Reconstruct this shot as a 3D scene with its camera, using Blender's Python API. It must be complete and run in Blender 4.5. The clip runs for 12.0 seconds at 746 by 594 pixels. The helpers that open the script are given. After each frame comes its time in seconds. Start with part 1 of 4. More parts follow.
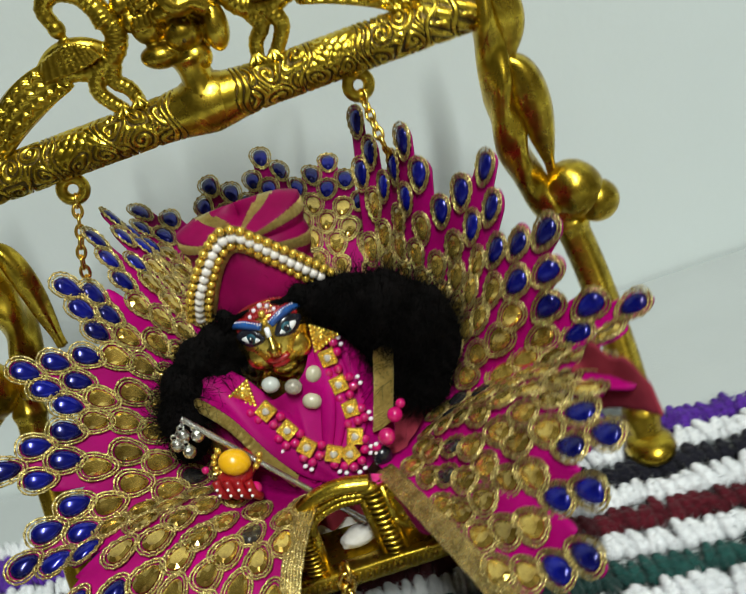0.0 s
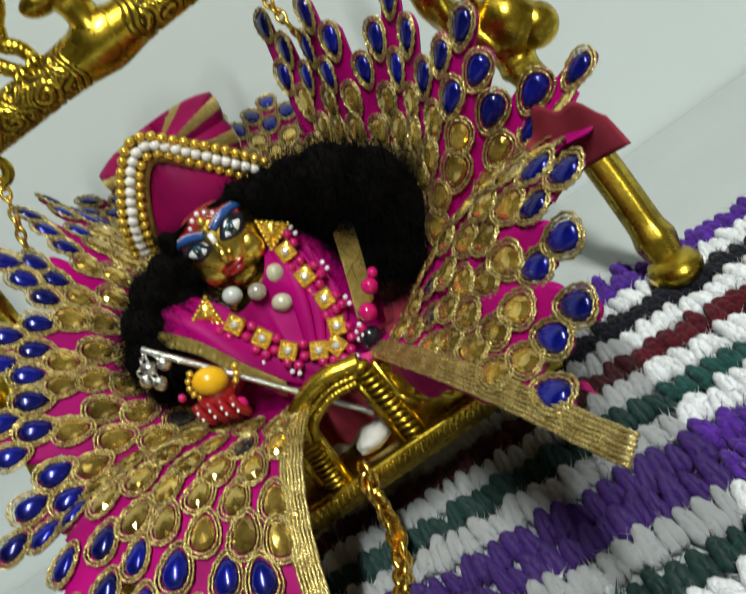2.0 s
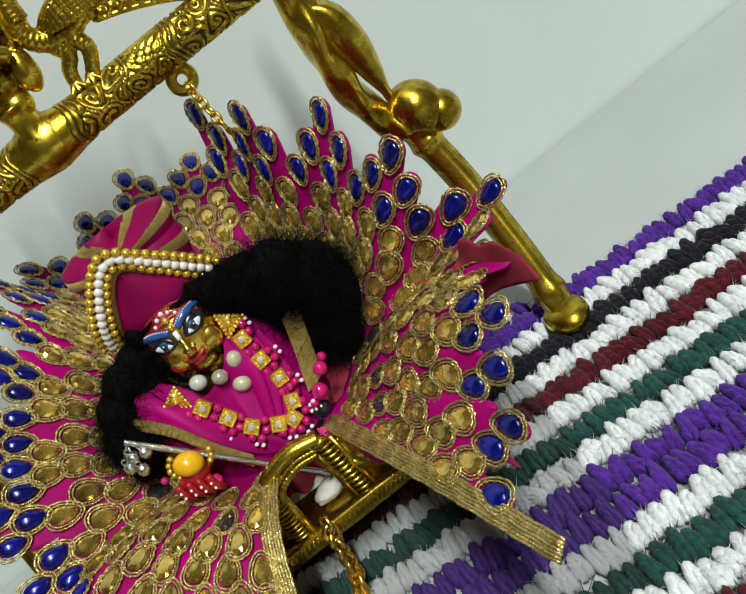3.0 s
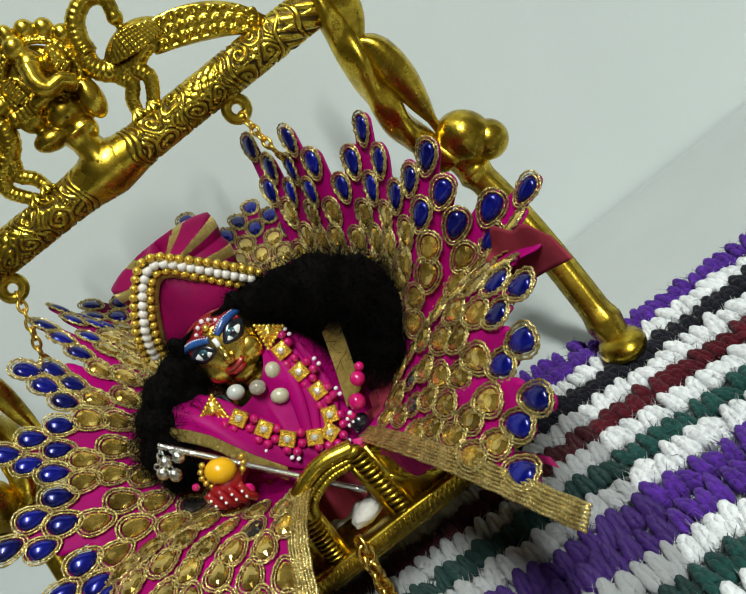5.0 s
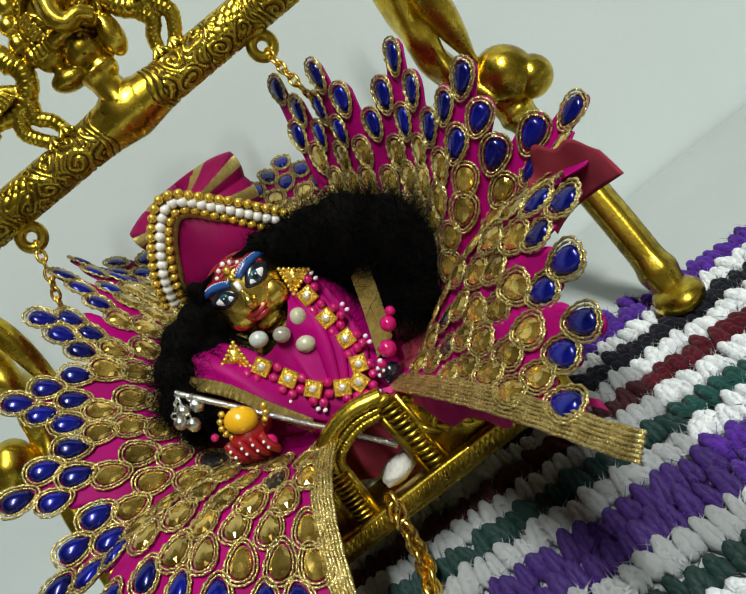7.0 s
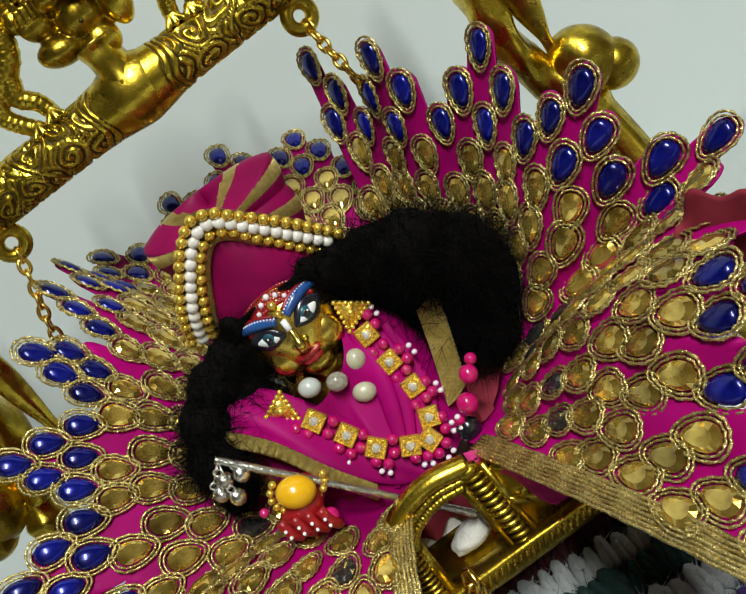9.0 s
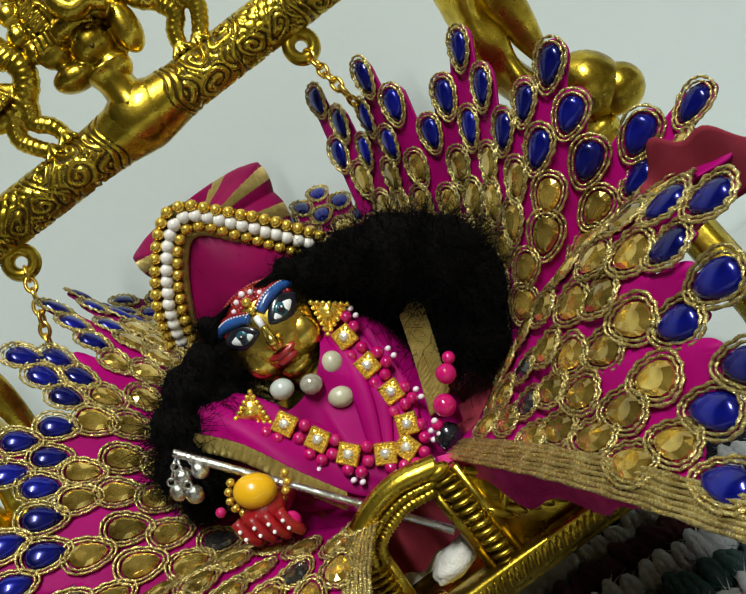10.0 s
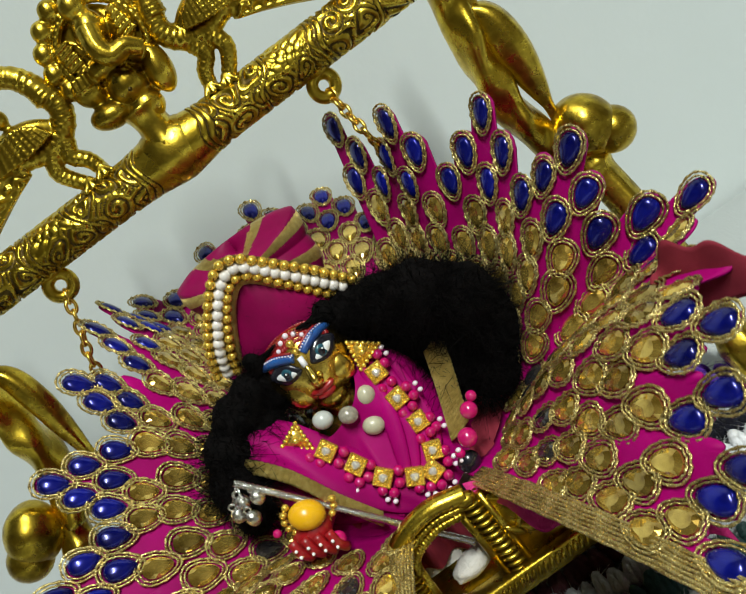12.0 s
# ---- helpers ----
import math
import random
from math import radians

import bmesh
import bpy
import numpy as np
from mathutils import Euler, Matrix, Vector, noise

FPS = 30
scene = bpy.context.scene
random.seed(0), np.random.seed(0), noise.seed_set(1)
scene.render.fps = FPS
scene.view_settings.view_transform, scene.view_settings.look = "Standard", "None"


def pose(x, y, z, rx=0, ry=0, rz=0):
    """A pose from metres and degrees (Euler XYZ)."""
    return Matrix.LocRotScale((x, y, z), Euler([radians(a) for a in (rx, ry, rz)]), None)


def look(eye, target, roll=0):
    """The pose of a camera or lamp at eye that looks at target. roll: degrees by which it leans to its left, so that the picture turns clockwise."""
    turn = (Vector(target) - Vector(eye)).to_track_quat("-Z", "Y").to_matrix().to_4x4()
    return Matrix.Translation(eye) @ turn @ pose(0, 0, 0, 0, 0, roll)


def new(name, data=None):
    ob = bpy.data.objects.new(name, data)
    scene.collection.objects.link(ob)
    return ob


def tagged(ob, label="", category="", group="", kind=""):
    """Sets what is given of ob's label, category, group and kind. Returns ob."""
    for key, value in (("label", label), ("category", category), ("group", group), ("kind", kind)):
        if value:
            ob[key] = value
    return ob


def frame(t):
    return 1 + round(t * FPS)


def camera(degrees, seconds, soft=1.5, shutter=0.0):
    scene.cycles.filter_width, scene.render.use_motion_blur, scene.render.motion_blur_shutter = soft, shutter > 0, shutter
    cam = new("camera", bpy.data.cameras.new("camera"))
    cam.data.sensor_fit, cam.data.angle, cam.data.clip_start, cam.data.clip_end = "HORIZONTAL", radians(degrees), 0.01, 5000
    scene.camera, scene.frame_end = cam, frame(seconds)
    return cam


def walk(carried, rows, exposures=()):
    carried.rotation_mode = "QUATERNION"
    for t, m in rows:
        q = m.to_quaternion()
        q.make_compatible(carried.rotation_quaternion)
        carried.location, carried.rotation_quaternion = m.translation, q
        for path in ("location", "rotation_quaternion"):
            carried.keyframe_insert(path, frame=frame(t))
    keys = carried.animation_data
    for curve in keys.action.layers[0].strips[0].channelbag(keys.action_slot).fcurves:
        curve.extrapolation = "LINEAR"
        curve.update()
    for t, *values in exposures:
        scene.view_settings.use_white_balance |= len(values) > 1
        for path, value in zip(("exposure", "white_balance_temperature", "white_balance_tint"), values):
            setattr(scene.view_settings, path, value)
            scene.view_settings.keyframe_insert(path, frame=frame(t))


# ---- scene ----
cam = camera(48.2, 12.0, soft=1.3, shutter=0.4)
METRES, EYE, TILT, LEAN, TURN = 0.8, 0.205, -25.0, 19.03, -4.37
ROWS = [
    (0.0, 0.0, 0.0, 0.0, -0.0, 0.0, -0.0),
    (0.5, 0.0412, 0.034, -0.0821, 8.33, 11.46, 7.8),
    (1.0, 0.0308, 0.0269, -0.0711, 6.71, 8.3, 9.07),
    (1.5, 0.0023, 0.009, -0.0118, -0.28, -6.49, 13.8),
    (2.0, 0.0258, 0.0345, -0.0736, 4.76, 4.93, 15.78),
    (2.5, 0.035, 0.0177, -0.0738, 2.72, 7.97, 17.57),
    (3.0, 0.0205, -0.0145, -0.0112, -3.91, -2.6, 19.65),
    (5.0, 0.0244, -0.0086, -0.0638, 2.69, 8.53, 18.73),
    (5.5, 0.0359, 0.0046, -0.0851, 5.99, 12.01, 17.65),
    (6.0, 0.0058, -0.0205, -0.0195, -1.7, -0.08, 18.18),
    (6.5, 0.0188, 0.0024, -0.069, 3.67, 7.56, 18.57),
    (8.5, 0.0143, 0.0805, -0.0749, 7.81, 11.17, 17.9),
    (9.0, -0.0128, 0.0635, -0.0236, 0.6, 2.3, 18.02),
    (9.5, -0.0102, 0.064, -0.0371, 1.55, 5.3, 17.29),
    (10.0, 0.0092, 0.0814, -0.0799, 7.77, 15.15, 16.1),
    (10.5, -0.0012, 0.054, -0.042, 3.14, 8.74, 16.61),
    (11.0, -0.0112, 0.039, -0.0329, 0.94, 6.93, 16.71),
    (11.5, 0.0081, 0.0593, -0.0763, 8.06, 15.58, 15.76),
    (12.0, -0.0046, 0.0393, -0.0344, 3.47, 7.32, 16.79),
]
walk(cam, [(t, pose(0, 0, EYE, TILT, LEAN, TURN) @ pose(METRES * x, METRES * y, METRES * z, 90 + pitch, roll, yaw)) for t, x, y, z, yaw, pitch, roll in ROWS])

# ---- light: one tube lamp under the ceiling, and a room closed by added unseen walls ----
room_world = bpy.data.worlds.new("room_world")
room_world.use_nodes = True
room_world.node_tree.nodes["Background"].inputs[0].default_value = (0.75, 0.85, 1.0, 1)
room_world.node_tree.nodes["Background"].inputs[1].default_value = 0.02
scene.world = room_world


def area_lamp(name, place, target, size, size_y, watts, colour):
    data = bpy.data.lights.new(name, "AREA")
    data.shape, data.size, data.size_y, data.energy, data.color = "RECTANGLE", size, size_y, watts, colour
    ob = new(name, data)
    ob.matrix_world = look(place, target)
    return ob


area_lamp("tube_lamp_light", (0.36, -1.05, 1.66), (0.36, -1.049, 0.0), 0.06, 1.2, 68, (0.95, 1.0, 0.94))


# ---- materials ----
def nodes_of(name):
    m = bpy.data.materials.new(name)
    m.use_nodes = True
    return m, m.node_tree, m.node_tree.nodes["Principled BSDF"]


def surface(name, a, b, scale=300.0, rough=0.5, metal=0.0, bump=0.0, bump_scale=None, coat=0.0, sheen=0.0, spread=0.0,
            wear=0.15, kind="noise", spec=0.5):
    """Two tones mixed by noise at two scales, with fine relief and uneven gloss."""
    m, tree, bsdf = nodes_of(name)
    n, link = tree.nodes, tree.links
    where = n.new("ShaderNodeTexCoord")
    big, small = n.new("ShaderNodeTexNoise"), n.new("ShaderNodeTexNoise")
    big.inputs["Scale"].default_value, small.inputs["Scale"].default_value = scale * 0.2, scale
    big.inputs["Detail"].default_value, small.inputs["Detail"].default_value = 3, 5
    for tex in (big, small):
        link.new(where.outputs["Object"], tex.inputs["Vector"])
    both = n.new("ShaderNodeMath")
    both.operation = "ADD"
    link.new(big.outputs["Fac"], both.inputs[0])
    link.new(small.outputs["Fac"], both.inputs[1])
    ramp = n.new("ShaderNodeMapRange")
    ramp.inputs[1].default_value, ramp.inputs[2].default_value = 0.75, 1.25
    link.new(both.outputs[0], ramp.inputs[0])
    mix = n.new("ShaderNodeMix")
    mix.data_type = "RGBA"
    mix.inputs[6].default_value, mix.inputs[7].default_value = (*a, 1), (*b, 1)
    link.new(ramp.outputs[0], mix.inputs[0])
    colour = mix.outputs[2]
    if spread:
        info, hsv, span = n.new("ShaderNodeObjectInfo"), n.new("ShaderNodeHueSaturation"), n.new("ShaderNodeMapRange")
        span.inputs[3].default_value, span.inputs[4].default_value = 1 - spread, 1 + spread
        link.new(info.outputs["Random"], span.inputs[0])
        link.new(span.outputs[0], hsv.inputs["Value"])
        link.new(colour, hsv.inputs["Color"])
        colour = hsv.outputs[0]
    link.new(colour, bsdf.inputs["Base Color"])
    gloss = n.new("ShaderNodeMapRange")
    gloss.inputs[3].default_value, gloss.inputs[4].default_value = max(0.03, rough - wear), min(1, rough + wear)
    link.new(small.outputs["Fac"], gloss.inputs[0])
    link.new(gloss.outputs[0], bsdf.inputs["Roughness"])
    bsdf.inputs["Metallic"].default_value = metal
    bsdf.inputs["Specular IOR Level"].default_value = spec
    bsdf.inputs["Coat Weight"].default_value = coat
    bsdf.inputs["Coat Roughness"].default_value = 0.08
    bsdf.inputs["Sheen Weight"].default_value = sheen
    if bump:
        if kind == "noise":
            tex = n.new("ShaderNodeTexNoise")
            tex.inputs["Detail"].default_value = 4
            height = tex.outputs["Fac"]
        elif kind == "cells":
            tex = n.new("ShaderNodeTexVoronoi")
            height = tex.outputs["Distance"]
        else:
            tex = n.new("ShaderNodeTexWave")
            tex.inputs["Distortion"].default_value = 2.0
            height = tex.outputs["Fac"]
        tex.inputs["Scale"].default_value = bump_scale or scale * 3
        link.new(where.outputs["Object"], tex.inputs["Vector"])
        relief = n.new("ShaderNodeBump")
        relief.inputs["Strength"].default_value = bump
        relief.inputs["Distance"].default_value = 0.0006
        link.new(height, relief.inputs["Height"])
        link.new(relief.outputs[0], bsdf.inputs["Normal"])
    return m


BRASS = surface("cast_brass", (0.78, 0.56, 0.06), (0.26, 0.17, 0.014), 260, 0.29, 1, 0.16, 700)
CARVED = surface("engraved_brass", (0.80, 0.58, 0.06), (0.34, 0.23, 0.018), 220, 0.28, 1, 0.14, 900)
DARK_BRASS = surface("dark_brown_brass", (0.13, 0.085, 0.015), (0.05, 0.032, 0.008), 400, 0.5, 0.8, 0.3, 1500)
FACE_BRASS = surface("face_brass", (0.88, 0.66, 0.15), (0.70, 0.48, 0.08), 120, 0.24, 1.0, 0.1, 600)
CHAIN_BRASS = surface("chain_brass", (0.9, 0.62, 0.12), (0.75, 0.48, 0.08), 300, 0.2, 1)
MAGENTA = surface("magenta_satin", (0.38, 0.0006, 0.150), (0.22, 0.0005, 0.080), 60, 0.55, 0, 0.10, 2600, sheen=0.0, spec=0.09)
FOREHEAD = surface("magenta_velvet", (0.22, 0.001, 0.060), (0.11, 0.0006, 0.028), 90, 0.5, 0, 0.1, 2000, sheen=0.0, spec=0.12)
LINING = surface("maroon_lining", (0.27, 0.030, 0.050), (0.17, 0.016, 0.028), 120, 0.85, 0, 0.12, 2500, spec=0.15)
NET = surface("pink_net", (0.58, 0.03, 0.20), (0.40, 0.01, 0.12), 300, 0.6, 0, 0.6, 2200, spec=0.2)
ZARI = surface("gold_zari", (0.95, 0.76, 0.26), (0.68, 0.48, 0.12), 700, 0.34, 0.5, 1.0, 1500, kind="wave")
BRAID = surface("gold_braid", (0.76, 0.62, 0.26), (0.36, 0.26, 0.08), 1500, 0.28, 0.85, 0.5, 3200, spread=0.15)
BLUE = surface("blue_foil_gem", (0.004, 0.008, 0.24), (0.002, 0.003, 0.08), 260, 0.20, 0.45, coat=0.3, spread=0.45, wear=0.05)
AMBER = surface("gold_foil_gem", (0.78, 0.55, 0.12), (0.26, 0.15, 0.018), 300, 0.12, 0.8, coat=0.9, spread=0.5, wear=0.05)
SMOKE = surface("dark_gem", (0.015, 0.015, 0.02), (0.03, 0.025, 0.02), 220, 0.12, 0.2, coat=1.0, wear=0.05)
HAIR = surface("black_wool", (0.0025, 0.0025, 0.0025), (0.005, 0.004, 0.004), 900, 0.95, 0, 0, spec=0.05)
PEARL = surface("white_pearl", (0.82, 0.78, 0.72), (0.70, 0.66, 0.62), 300, 0.22, 0, coat=0.6)
GOLD_BEAD = surface("gold_bead", (0.92, 0.66, 0.12), (0.78, 0.50, 0.07), 300, 0.24, 0.75, 0.15, 900)
IVORY = surface("ivory_bead", (0.52, 0.50, 0.36), (0.34, 0.31, 0.22), 260, 0.35, 0, 0.2, 900, coat=0.3)
OPAL = surface("grey_white_bead", (0.52, 0.55, 0.52), (0.36, 0.38, 0.36), 260, 0.3, 0, coat=0.4)
SMOKY = surface("smoky_bead", (0.20, 0.18, 0.14), (0.42, 0.39, 0.32), 900, 0.15, 0.2, coat=0.8)
PINK = surface("pink_glass_bead", (0.52, 0.003, 0.13), (0.38, 0.002, 0.09), 300, 0.15, 0, coat=0.8)
SEED = surface("white_seed_bead", (0.8, 0.7, 0.78), (0.7, 0.6, 0.68), 300, 0.25, 0, coat=0.5)
SILVER = surface("silver_metal", (0.75, 0.74, 0.70), (0.45, 0.44, 0.42), 500, 0.22, 1, 0.4, 1600)
CRYSTAL = surface("clear_crystal", (0.92, 0.90, 0.84), (0.45, 0.42, 0.36), 1800, 0.08, 0.5, coat=1)
YELLOW = surface("yellow_bead", (0.80, 0.44, 0.005), (0.70, 0.36, 0.005), 200, 0.3, 0, coat=0.4)
LIPS = surface("red_lip_enamel", (0.34, 0.012, 0.012), (0.24, 0.006, 0.008), 300, 0.25, 0, coat=0.5)
RED = surface("red_dye", (0.32, 0.006, 0.01), (0.18, 0.004, 0.006), 300, 0.35, 0, 0.2, 900, coat=0.3)
WHITE = surface("white_enamel", (0.86, 0.86, 0.86), (0.78, 0.8, 0.82), 300, 0.2, 0, coat=0.5)
BLACK = surface("black_enamel", (0.006, 0.006, 0.010), (0.012, 0.012, 0.02), 300, 0.2, 0, coat=0.4)
IRIS = surface("blue_green_enamel", (0.02, 0.10, 0.13), (0.01, 0.05, 0.08), 900, 0.2, 0, coat=0.5)
LID = surface("blue_enamel", (0.02, 0.10, 0.34), (0.015, 0.05, 0.2), 600, 0.3, 0, coat=0.3)
COTTON = surface("white_cotton", (0.72, 0.70, 0.66), (0.58, 0.56, 0.52), 300, 0.9, 0, 0.6, 1500)
DIM = surface("dim_ochre_room_shell", (0.13, 0.11, 0.08), (0.11, 0.095, 0.065), 9, 0.8, 0, 0.15, 250)
WALL = surface("grey_wall_paint", (0.60, 0.655, 0.65), (0.565, 0.62, 0.615), 9, 0.8, 0, 0.15, 250)
SHEET = surface("grey_table_sheet", (0.42, 0.450, 0.446), (0.38, 0.408, 0.404), 14, 0.85, 0, 0.3, 900)
YARN = {
    "white": surface("white_yarn", (0.76, 0.78, 0.80), (0.56, 0.58, 0.60), 500, 0.95, 0, 1.0, 1400, sheen=0.08, spec=0.1),
    "green": surface("green_yarn", (0.018, 0.080, 0.070), (0.008, 0.036, 0.032), 500, 0.95, 0, 1.0, 1400, sheen=0.08, spec=0.1),
    "purple": surface("purple_yarn", (0.095, 0.026, 0.31), (0.05, 0.013, 0.17), 500, 0.95, 0, 1.0, 1400, sheen=0.08, spec=0.1),
    "maroon": surface("maroon_yarn", (0.10, 0.008, 0.016), (0.05, 0.004, 0.008), 500, 0.95, 0, 1.0, 1400, sheen=0.08, spec=0.1),
    "black": surface("shade_black_yarn", (0.012, 0.012, 0.02), (0.006, 0.006, 0.01), 500, 0.95, 0, 1.0, 1400, sheen=0.08, spec=0.1),
}


# ---- shapes ----
class Shape:
    """Gathers vertices and faces; a face carries the number of its material."""

    def __init__(self):
        self.v, self.f, self.m = [], [], []

    def add(self, verts, faces, slot=0):
        base = len(self.v)
        self.v += [tuple(p) for p in verts]
        self.f += [tuple(base + i for i in face) for face in faces]
        self.m += [slot] * len(faces)

    def ball(self, c, r, slot=0, turn=None, seg=14, rings=9, warp=None):
        r = (r, r, r) if isinstance(r, (int, float)) else r
        verts, faces = [], []
        for i in range(rings + 1):
            a = math.pi * i / rings
            for j in range(seg):
                b = 2 * math.pi * j / seg
                p = Vector((math.sin(a) * math.cos(b), math.sin(a) * math.sin(b), math.cos(a)))
                if warp:
                    p = warp(p)
                p = Vector((p.x * r[0], p.y * r[1], p.z * r[2]))
                verts.append((turn @ p if turn else p) + Vector(c))
        for i in range(rings):
            for j in range(seg):
                k = (j + 1) % seg
                faces.append((i * seg + j, (i + 1) * seg + j, (i + 1) * seg + k, i * seg + k))
        self.add(verts, faces, slot)

    def tube(self, pts, radius, n=8, slot=0, closed=False, cap=True, flat=1.0, up=None):
        """A sweep along pts; radius: a number or a function of the share of the way and the turn."""
        pts = [Vector(p) for p in pts]
        k = len(pts)
        rule = radius if callable(radius) else (lambda s, a: radius)
        verts, faces = [], []
        side = None
        for i, p in enumerate(pts):
            ahead = (pts[(i + 1) % k] if closed or i < k - 1 else p) - (pts[i - 1] if closed or i else p)
            ahead.normalize()
            if up is not None:
                side = ahead.cross(Vector(up))
            elif side is None:
                side = ahead.cross(Vector((0, 0, 1)) if abs(ahead.z) < 0.9 else Vector((1, 0, 0)))
            side = side - ahead * side.dot(ahead)
            side.normalize()
            other = side.cross(ahead)
            for j in range(n):
                a = 2 * math.pi * j / n
                q = rule(i / (k - 1), a)
                verts.append(p + side * (math.cos(a) * q) + other * (math.sin(a) * q * flat))
        for i in range(k if closed else k - 1):
            for j in range(n):
                a, b = i * n, ((i + 1) % k) * n
                faces.append((a + j, a + (j + 1) % n, b + (j + 1) % n, b + j))
        if cap and not closed:
            faces.append(tuple(range(n))[::-1])
            faces.append(tuple((k - 1) * n + j for j in range(n)))
        self.add(verts, faces, slot)

    def sheet(self, fn, nu, nv, slot=0, wrap=False):
        verts = [fn(i / nu, j / nv) for i in range(nu + (0 if wrap else 1)) for j in range(nv + 1)]
        rows = nu if wrap else nu + 1
        faces = []
        for i in range(nu):
            a, b = i * (nv + 1), ((i + 1) % rows) * (nv + 1)
            for j in range(nv):
                faces.append((a + j, b + j, b + j + 1, a + j + 1))
        self.add(verts, faces, slot)

    def box(self, lo, hi, slot=0, bevel=0.0):
        bm = bmesh.new()
        bmesh.ops.create_cube(bm, size=1)
        size, mid = [h - l for l, h in zip(lo, hi)], [(h + l) / 2 for l, h in zip(lo, hi)]
        for vert in bm.verts:
            vert.co = Vector([c * s + m for c, s, m in zip(vert.co, size, mid)])
        if bevel:
            bmesh.ops.bevel(bm, geom=list(bm.edges), offset=bevel, segments=2, affect="EDGES", profile=0.5)
        bm.verts.index_update()
        self.add([v.co.copy() for v in bm.verts], [[v.index for v in f.verts] for f in bm.faces], slot)
        bm.free()

    def mesh(self, name, mats, smooth=True):
        data = bpy.data.meshes.new(name)
        data.from_pydata(self.v, [], self.f)
        for m in mats if isinstance(mats, (list, tuple)) else [mats]:
            data.materials.append(m)
        data.polygons.foreach_set("material_index", self.m)
        data.polygons.foreach_set("use_smooth", [smooth] * len(self.f))
        data.update()
        return data


def thing(name, label, category, group="", kind="", data=None, place=None):
    ob = new(name, data)
    if place:
        ob.location = place
    return tagged(ob, label, category, group, kind)


def part(name, shape, mats, parent, label="", smooth=True):
    data = shape.mesh(name, mats, smooth) if isinstance(shape, Shape) else shape
    ob = new(name, data)
    ob.parent = parent
    if parent.location.length:
        ob.matrix_parent_inverse = Matrix.Translation(-parent.location)
    if label:
        ob["label"] = label
    return ob


def curve_points(ctrl, n):
    """n points on a smooth line through ctrl."""
    c = [Vector(p) for p in ctrl]
    c = [2 * c[0] - c[1], *c, 2 * c[-1] - c[-2]]
    out, k = [], len(c) - 3
    for i in range(n):
        s = i / (n - 1) * k
        j = min(int(s), k - 1)
        t = s - j
        a, b, d, e = c[j:j + 4]
        out.append(0.5 * (2 * b + (d - a) * t + (2 * a - 5 * b + 4 * d - e) * t * t + (3 * b - a - 3 * d + e) * t ** 3))
    return out


def spaced(pts, step):
    """Points at even steps along a line."""
    out, left = [pts[0].copy()], step
    for a, b in zip(pts, pts[1:]):
        d = (b - a).length
        while d >= left:
            a = a + (b - a) * (left / d)
            out.append(a.copy())
            d = (b - a).length
            left = step
        left -= d
    return out


# ---- the setting ----
def slab(name, lo, hi, m, label):
    s = Shape()
    s.box(lo, hi)
    return tagged(new(name, s.mesh(name, m, False)), label, name.split("_")[0], kind="structure")


slab("wall_north", (-1.6, 0.385, -0.7), (1.6, 0.485, 1.9), WALL, "plain pale grey painted wall behind the swing")
# added unseen room shell; its dim tone cuts fill and darkens brass reflections
slab("wall_south", (-1.6, -2.1, -0.7), (1.6, -2.0, 1.9), DIM, "unseen dim ochre wall, added to cut the fill light")
slab("wall_east", (1.6, -2.1, -0.7), (1.7, 0.485, 1.9), DIM, "unseen dim ochre wall, added to cut the fill light")
slab("wall_west", (-1.7, -2.1, -0.7), (-1.6, 0.485, 1.9), DIM, "unseen dim ochre wall, added to cut the fill light")
slab("ceiling", (-1.7, -2.1, 1.9), (1.7, 0.485, 2.0), DIM, "unseen dim ceiling, added to close the room")
slab("floor", (-1.7, -2.1, -0.8), (1.7, 0.485, -0.7), DIM, "unseen dim floor, added to close the room")
slab("platform", (-0.9, -0.15, -0.7), (0.9, 0.382, -0.004), SHEET, "raised platform under a smooth grey sheet")

# ---- crochet mat ----
TURN_MAT = Matrix.Translation((-0.05, 0.2, 0)) @ Matrix.Rotation(radians(-7), 4, "Z")
mat_thing = thing("crochet_mat", "hand-crocheted mat striped in white, green, purple and maroon yarn", "mat")
# the black row by the cradle's rail paints in the shadow gap there
ORDER = "white green white white purple maroon maroon white green white purple purple white green white maroon white black white purple purple white green white maroon maroon white green white purple white black white".split()
rnd = random.Random(4)
plain_stitch = Shape()
for sx, sy, sz, wide in ((-0.42, -0.35, 0.0, 0.66), (0.42, -0.35, 0.0, 0.66), (-0.28, 0.05, 0.18, 0.62), (0.28, 0.05, 0.18, 0.62), (0.0, 0.45, 0.05, 0.72)):
    plain_stitch.ball((sx, sy, sz), (wide, 0.52, 0.85), 0, Matrix.Rotation(radians(-28 if sx < 0 else 28 if sx > 0 else 0), 3, "Z"), 8, 6)
